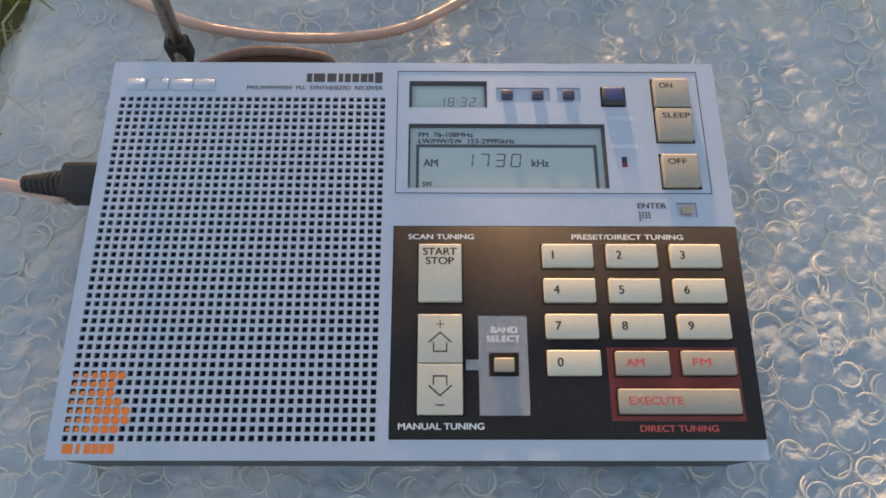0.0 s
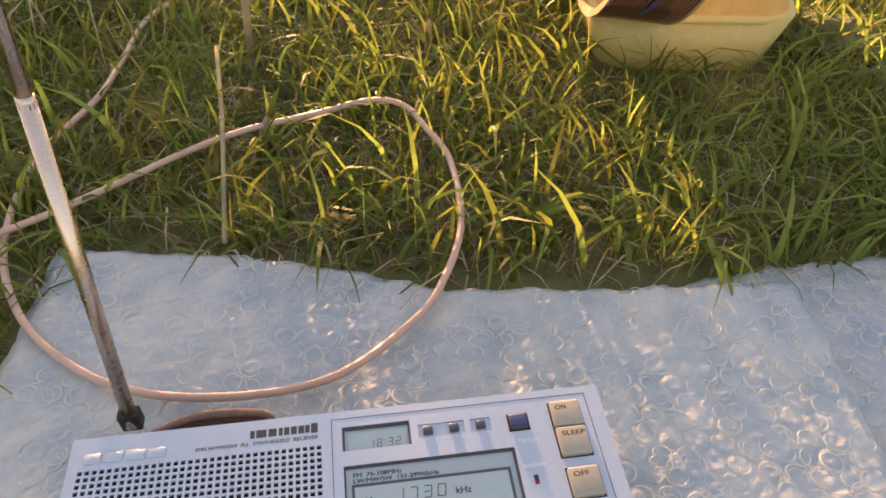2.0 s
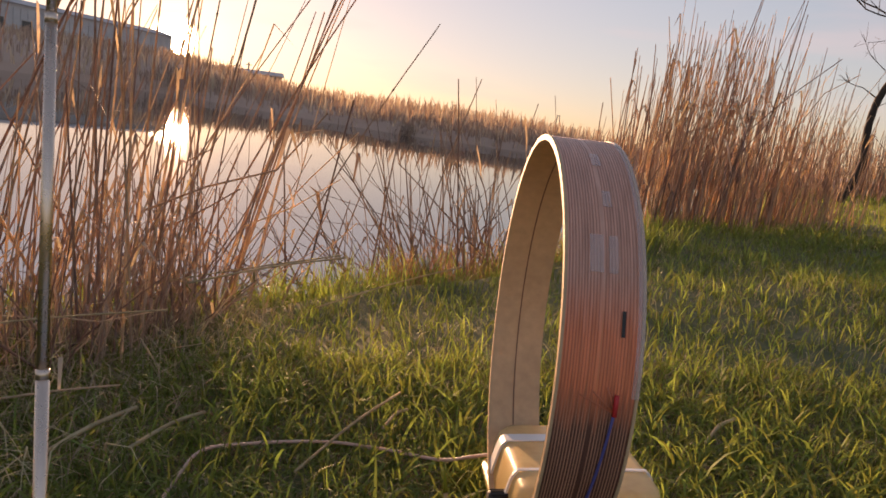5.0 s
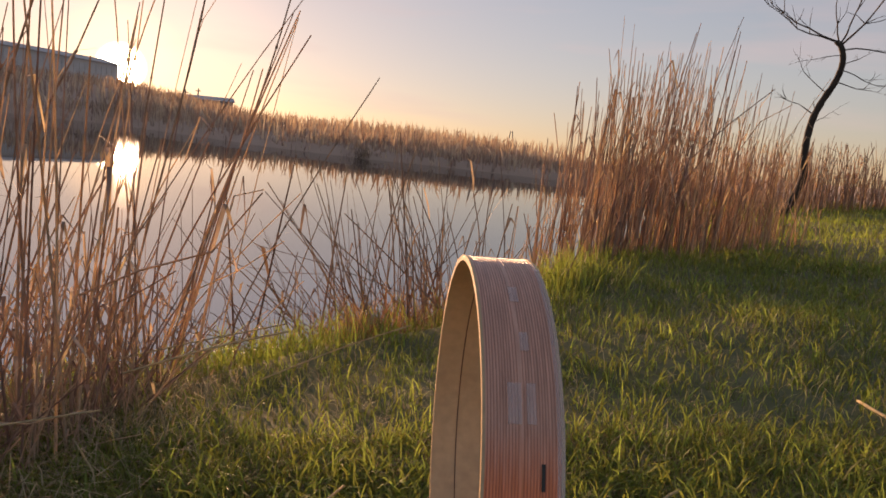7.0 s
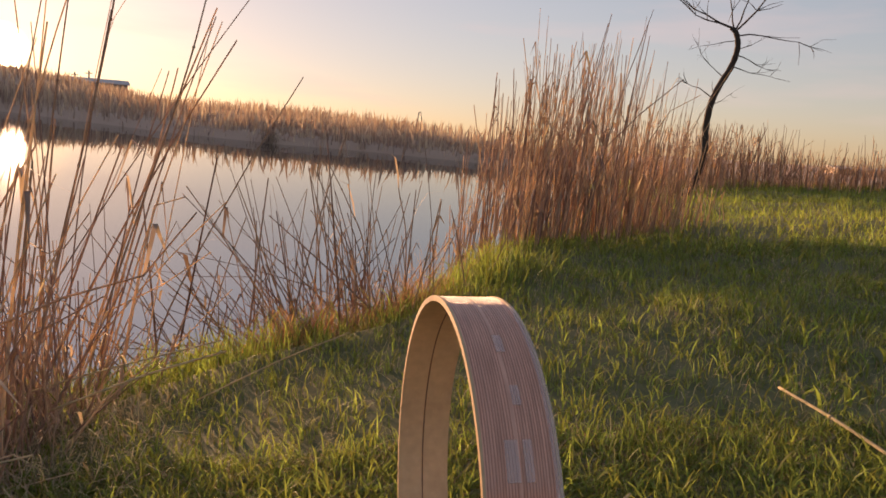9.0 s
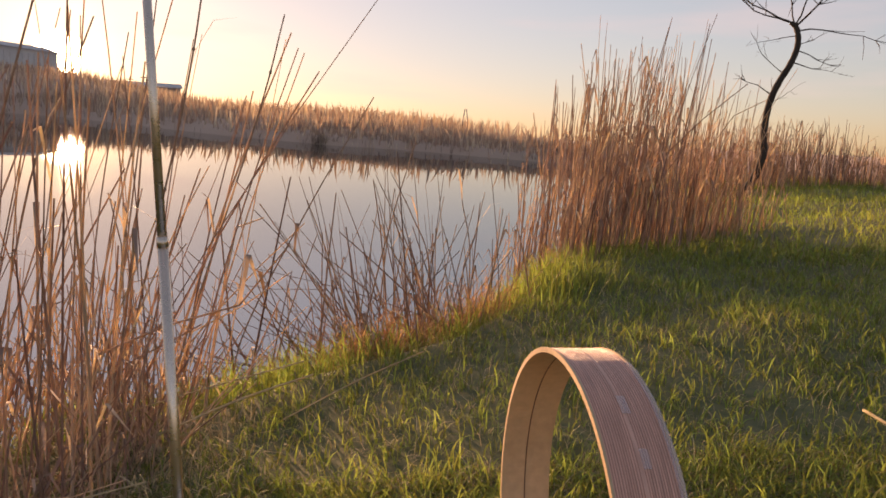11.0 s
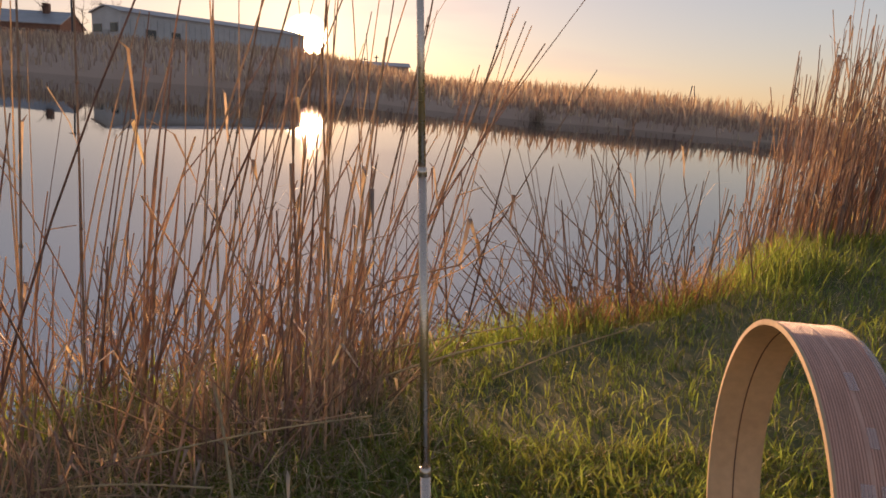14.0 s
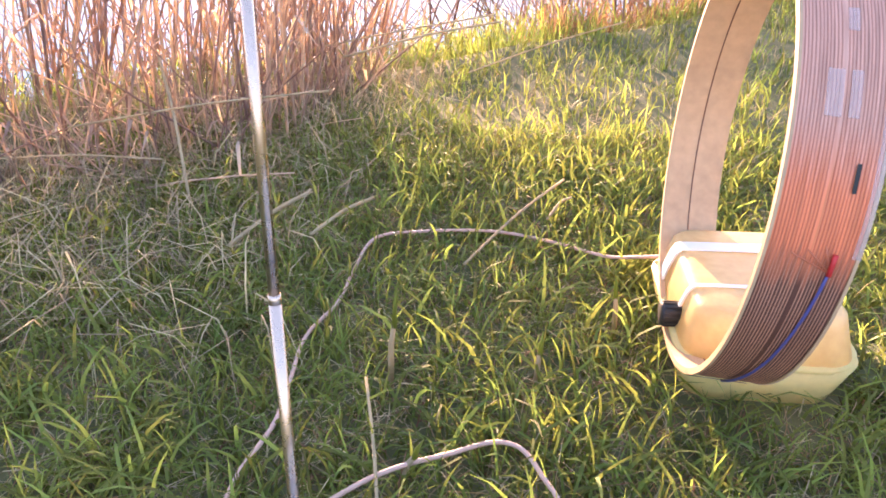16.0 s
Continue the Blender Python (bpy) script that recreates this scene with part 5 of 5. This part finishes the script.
# ---- bare tree ----
def tree(name, at, trunk, radius, twigs, seed, label, spread=0.5):
    r = np.random.default_rng(seed)
    ob = thing(name, Matrix.Translation(at), label, "tree")
    path = spline(trunk, 6)
    n = len(path)
    part("trunk", tube("trunk", path, [radius * (1 - 0.6 * i / n) for i in range(n)], M_BARK, 8), M_BARK, ob)
    for _ in range(twigs):
        i = r.integers(int(n * 0.55), n)
        p = Vector(path[i])
        a, up = r.uniform(0, 6.28), r.uniform(0.1, 0.9)
        d = Vector((math.cos(a), 0.5 * math.sin(a), up)).normalized()
        ln = spread * r.uniform(0.4, 1.0)
        pts = [p]
        for q in range(5):
            d = (d + Vector(r.normal(0, 0.22, 3))).normalized()
            pts.append(pts[-1] + d * ln / 5)
        vs, fs = tube_data(pts, [radius * 0.28 * (1 - 0.16 * q) for q in range(6)], 5, False)
        for q in range(2, 6):
            for _k in range(2):
                e = (d + Vector(r.normal(0, 0.7, 3))).normalized()
                tv, tf = tube_data([pts[q], pts[q] + e * ln * 0.2, pts[q] + (e + Vector((0, 0, 0.3))) * ln * 0.36], [radius * 0.11, radius * 0.08, radius * 0.04], 4, False)
                b = len(vs)
                vs += tv
                fs += [tuple(z + b for z in f) for f in tf]
        part("limb", mesh_of("limb", vs, fs, M_BARK, True), M_BARK, ob)


# a leaning, twice-bent trunk that ends in a knuckle with a flat fan of boughs
TREE = (3.22, 6.19, 0.10)
bare = thing("bare_tree", Matrix.Translation(TREE) @ pose(0, 0, 0, 0, 0, -28.5), "thin crooked leafless tree by the reeds", "tree")
trunk_path = spline([(x + 0.09 * z, y, z) for x, y, z in [(-0.02, 0, -0.03), (0.0, 0, 0.08), (0.055, 0, 0.22), (0.085, 0, 0.40), (0.06, 0, 0.56), (0.045, 0, 0.70), (0.05, 0, 0.88), (0.09, 0, 1.04), (0.145, 0, 1.18), (0.17, 0, 1.30), (0.165, 0, 1.40), (0.13, 0, 1.49), (0.085, 0, 1.53)]], 5)
part("trunk", tube("trunk", trunk_path, [0.036 * (1 - 0.40 * i / len(trunk_path)) * (1 + 0.06 * math.sin(i * 1.9)) for i in range(len(trunk_path))], M_BARK, 9), M_BARK, bare)
tree_rng = np.random.default_rng(4)


def bough(start, aim, length, r0, forks, sag=0.0):
    """A wandering bough with side twigs, in one mesh."""
    d, pts = Vector(aim).normalized(), [Vector(start) + Vector((0.09 * start[2], 0, 0))]
    for q in range(7):
        d = (d + Vector(tree_rng.normal(0, 0.13, 3)) + Vector((0, 0, 0.10 - sag))).normalized()
        pts.append(pts[-1] + d * length / 7)
    r0 *= 0.72
    vs, fs = tube_data(pts, [r0 * (1 - 0.12 * q) for q in range(8)], 5, False)
    for _ in range(forks):
        q = tree_rng.integers(2, 8)
        e = (d * 0.7 + Vector(tree_rng.normal(0, 0.5, 3)) + Vector((0, 0, 0.25))).normalized()
        ln = length * tree_rng.uniform(0.18, 0.45)
        mid = pts[q] + e * ln * 0.5
        e2 = (e + Vector(tree_rng.normal(0, 0.3, 3))).normalized()
        tv, tf = tube_data([pts[q], mid, mid + e2 * ln * 0.5], [r0 * 0.42, r0 * 0.3, r0 * 0.14], 4, False)
        b = len(vs)
        vs += tv
        fs += [tuple(z + b for z in f) for f in tf]
    part("bough", mesh_of("bough", vs, fs, M_BARK, True), M_BARK, bare)


for start, aim, length, r0, forks, sag in (((0.09, 0, 1.53), (-1, 0.1, 0.12), 0.85, 0.013, 7, 0.0), ((0.08, 0, 1.53), (-0.9, -0.2, 0.35), 0.75, 0.011, 7, 0.0), ((0.13, 0, 1.50), (0.85, 0.1, 0.75), 0.80, 0.014, 9, 0.04), ((0.12, 0, 1.51), (0.35, -0.2, 1.0), 0.6, 0.011, 7, 0.0),
                                       ((0.11, 0, 1.52), (-0.3, 0.2, 1.0), 0.55, 0.010, 7, 0.0), ((0.15, 0, 1.46), (1, 0.1, 0.35), 0.7, 0.010, 6, 0.08), ((0.17, 0, 1.30), (1, 0, 0.0), 0.42, 0.008, 5, 0.08), ((0.155, 0, 1.20), (0.9, 0.1, -0.3), 0.40, 0.008, 4, 0.12),
                                       ((0.165, 0, 1.34), (1, -0.1, 0.15), 0.30, 0.006, 4, 0.06), ((0.055, 0, 0.92), (-0.85, 0, 0.5), 0.36, 0.009, 4, 0.10), ((0.05, 0, 0.90), (-0.3, 0.1, 0.9), 0.13, 0.007, 2, 0.0), ((0.12, 0, 1.10), (-0.9, 0.1, 0.4), 0.45, 0.007, 5, 0.04),
                                       ((0.16, 0, 1.42), (-1, 0, -0.05), 0.42, 0.006, 4, 0.08), ((0.06, 0, 0.86), (0.7, 0.1, 0.6), 0.25, 0.005, 3, 0.0)):
    bough(start, aim, length, r0, forks, sag)

for x, y, h, sd in ((-69.5, 92.6, 5.0, 11), (-76.0, 106.0, 7.5, 12), (-85.0, 104.0, 6.5, 13), (-72.5, 104.0, 7.0, 14)):
    tree("far_bare_tree", (x, y, float(ground_z(x, y)) - 0.2), [(0, 0, 0), (0.02 * h, 0, 0.25 * h), (-0.01 * h, 0, 0.5 * h), (0.03 * h, 0, 0.78 * h), (0.0, 0, h)], 0.02 * h, 14, sd, "leafless tree beside the far buildings", 0.36 * h)
p = np.array([-1.75, 23.5]) + rng.normal(0, 0.15, (90, 2))
reeds("bank_bush", p, rng.uniform(0.2, 0.55, 90), rng.uniform(0.004, 0.008, 90), np.abs(rng.normal(0.1, 0.3, 90)), "dark scrubby bush at the far waterline", leaf=0.9, material=M_WEATHERED)

# ---- far buildings and poles ----
def gable_house(name, corner, along_dir, across_dir, length, depth, eave, ridge, wall_m, roof_m, label, windows, base=-3.0):
    """A pitched-roof building from one corner."""
    u, v = Vector((*along_dir, 0)).normalized(), Vector((*across_dir, 0)).normalized()
    m = Matrix((( u.x, v.x, 0, corner[0]), (u.y, v.y, 0, corner[1]), (0, 0, 1, corner[2]), (0, 0, 0, 1)))
    ob = thing(name, m, label, "building")
    L, D = length, depth
    vs = [(0, 0, base), (L, 0, base), (L, D, base), (0, D, base), (0, 0, eave), (L, 0, eave), (L, D, eave), (0, D, eave), (0, D / 2, ridge), (L, D / 2, ridge)]
    part("wall", mesh_of("wall", vs, [(0, 1, 5, 4), (1, 2, 6, 9, 5), (2, 3, 7, 6), (3, 0, 4, 8, 7)], wall_m), wall_m, ob)
    o = 0.3
    rv = [(-o, -o, eave - 0.12), (L + o, -o, eave - 0.12), (L + o, D / 2, ridge + 0.05), (-o, D / 2, ridge + 0.05), (-o, D + o, eave - 0.12), (L + o, D + o, eave - 0.12)]
    rv += [(x, y, z + 0.16) for x, y, z in rv]
    part("roof", mesh_of("roof", rv, [(0, 3, 2, 1), (3, 4, 5, 2), (6, 7, 8, 9), (9, 8, 11, 10), (0, 1, 7, 6), (4, 10, 11, 5), (0, 6, 9, 3), (3, 9, 10, 4), (1, 2, 8, 7), (2, 5, 11, 8)], roof_m), roof_m, ob)
    for (x0, x1, z0, z1, face) in windows:
        if face == "front":
            w = part("window", box(x0, x1, -0.08, 0.1, z0, z1), M_CONCRETE, ob)
            part("pane", box(x0 + 0.08, x1 - 0.08, -0.11, -0.07, z0 + 0.08, z1 - 0.08), M_PANE, w)
        else:
            w = part("window", box(-0.08, 0.1, x0, x1, z0, z1), M_CONCRETE, ob)
            part("pane", box(-0.11, -0.07, x0 + 0.08, x1 - 0.08, z0 + 0.08, z1 - 0.08), M_PANE, w)
    return ob


wh = gable_house("warehouse", (-60.5, 87.9, 0.9), (0.445, 0.895), (-0.93, 0.36), 32.6, 6.6, 8.9, 9.6, M_SHEETMETAL, M_ROOF, "long grey steel warehouse on the far bank",
                 [(3.6, 5.2, 5.6, 7.0, "front"), (7.5, 9.0, 5.6, 7.0, "front"), (0.5, 2.2, 6.3, 7.5, "side"), (4.2, 6.2, 6.3, 7.4, "side")])
part("loading_door", box(-0.1, 0.08, 2.5, 4.0, 4.4, 6.6), M_ROOF, wh, "dark grey sliding door")
for i in range(32):
    part("sheet_rib", box(0.4 + i * 1.0, 0.5 + i * 1.0, -0.08, 0.02, -2.5, 8.35), M_SHEETMETAL, wh)
house = gable_house("brick_house", (-80.0, 101.5, 1.4), (-0.95, -0.3), (-0.3, 0.95), 15.5, 10, 7.6, 9.6, M_BRICK, M_ROOF, "brown brick house with a dark pitched roof",
                    [(1.5 + 3.5 * i, 3.2 + 3.5 * i, 5.0, 6.7, "front") for i in range(3)])
part("chimney", box(3.0, 3.9, 3.8, 4.7, 8.2, 10.9), M_BRICK, house)
gable_house("low_shed", (-46.4, 121.5, 0.0), (15.2, 4.6), (-4.6, 15.2), 15.6, 9, 6.0, 6.6, M_CONCRETE, M_ROOF, "low pale shed behind the reeds", [])
block = gable_house("apartment_block", (60.8, 79.3, -3.4), (0.9, -0.35), (0.35, 0.9), 16, 8, 3.65, 3.7, M_RENDERED, M_CONCRETE, "grey concrete apartment block far across the meadow",
                    [(0.8 + 2.2 * i, 2.0 + 2.2 * i, z, z + 0.75, "front") for i in range(7) for z in (1.1, 2.5)], base=-2.0)


def pole(name, at, height, r, label, arm=0.0):
    ob = thing(name, Matrix.Translation(at), label, "pole")
    part("mast", tube("mast", [(0, 0, 0), (0, 0, height)], [r, r * 0.7], M_STEEL, 6), M_STEEL, ob)
    if arm:
        part("crossarm", box(-arm, arm, -r, r, height - 0.5, height - 0.38), M_STEEL, ob)
    return ob


pole("utility_pole", (-67.0, 87.3, -0.5), 12.6, 0.16, "dark utility pole beside the warehouse", 0.8)
pole("utility_pole", (-41.0, 131, -0.5), 8.2, 0.17, "dark utility pole behind the reeds", 0.5)
pole("utility_pole", (-38.8, 131, -0.5), 8.6, 0.17, "dark utility pole behind the reeds", 0.5)
tw = thing("pylon", Matrix.Translation((14.9, 119, -1.5)), "slim two-legged steel pylon on the horizon", "pylon")
for sx in (-1.0, 1.0):
    part("leg", tube("leg", [(sx, 0, 0), (sx * 0.12, 0, 6.3)], [0.12, 0.09], M_STEEL, 5), M_STEEL, tw)
part("brace", box(-0.5, 0.5, -0.06, 0.06, 3.4, 3.55), M_STEEL, tw)

# ---- loose straws and sticks on the lawn ----
STICKS = ((0.865, 1.226, 0.845, 0.89, 0.015, 0.012, 0.0042), (-0.18, 0.425, -0.119, 0.251, 0.03, 0.014, 0.0019), (-0.395, 0.613, -0.35, 0.75, 0.028, 0.035, 0.0036), (-0.315, 0.655, -0.268, 0.75, 0.028, 0.034, 0.003),
          (-0.135, 0.637, -0.042, 0.821, 0.02, 0.045, 0.0022), (-0.055, 0.739, -0.031, 0.803, 0.03, 0.03, 0.0024), (0.332, 0.776, 0.393, 0.847, 0.018, 0.024, 0.003), (-0.647, 0.72, -0.366, 0.888, 0.11, 0.12, 0.0019),
          (-0.784, 0.71, -0.552, 0.757, 0.06, 0.06, 0.0018), (-0.389, 1.019, -0.176, 1.203, 0.13, 0.15, 0.0025), (-0.62, 0.9, -0.5, 0.72, 0.16, 0.02, 0.003), (-0.643, 1.2, -0.205, 1.35, 0.057, 0.13, 0.0022), (-0.245, 1.3, 0.036, 1.5, 0.034, 0.093, 0.002))
for x0, y0, x1, y1, z0, z1, r in STICKS:
    a = thing("dry_stick", SLOPE, "dry pale reed stick lying on the grass", "stick", "loose sticks")
    r = r * 0.72
    mid = ((x0 + x1) / 2, (y0 + y1) / 2 + 0.006, (z0 + z1) / 2 + 0.004)
    part("stem", tube("stem", spline([(x0, y0, z0), mid, (x1, y1, z1)], 4), r, M_STRAW, 7), M_STRAW, a)
    part("node", tube("node", [Vector(mid) - Vector((x1 - x0, y1 - y0, 0)) * 0.01, Vector(mid) + Vector((x1 - x0, y1 - y0, 0)) * 0.01], r * 1.2, M_STRAW, 7), M_STRAW, a)

# single stiff stems that rise out of the lawn
for x, y, h, dx in ((-0.166, 0.446, 0.115, 0.006), (0.024, 0.562, 0.075, -0.003), (-0.043, 0.476, 0.06, 0.002), (-0.13, 0.345, 0.05, 0.01)):
    st = thing("grass_stem", SLOPE @ Matrix.Translation((x, y, 0)), "stiff single grass stem with a pointed tip", "grass stem", "single stems")
    part("stem", tube("stem", [(0, 0, -0.005), (dx * 0.5, 0, h * 0.45), (dx, 0, h * 0.62)], [0.0032, 0.0026, 0.002], M_STRAW, 6), M_STRAW, st)
    part("blade", tube("blade", [(dx, 0, h * 0.6), (dx * 1.3, 0, h * 0.8), (dx * 1.8, 0, h)], [0.0024, 0.0018, 0.0003], M_GRASS, 5), M_GRASS, st, "green pointed blade")

# a heap of dark earth by the box
bm = bmesh.new()
bmesh.ops.create_icosphere(bm, subdivisions=4, radius=0.036)
for v in bm.verts:
    k = 1 + 0.28 * noise.noise(v.co * 60) + 0.2 * noise.noise(v.co * 150)
    v.co = Vector((v.co.x * k * 1.25, v.co.y * k, v.co.z * k * 0.5))
me = bpy.data.meshes.new("earth_clod")
bm.to_mesh(me)
bm.free()
me.materials.append(M_SOIL)
clod = tagged(new("earth_clod", me), "crumbly clod of dark earth in the grass", "soil")
clod.matrix_world = SLOPE @ Matrix.Translation((0.262, 0.545, 0.004))
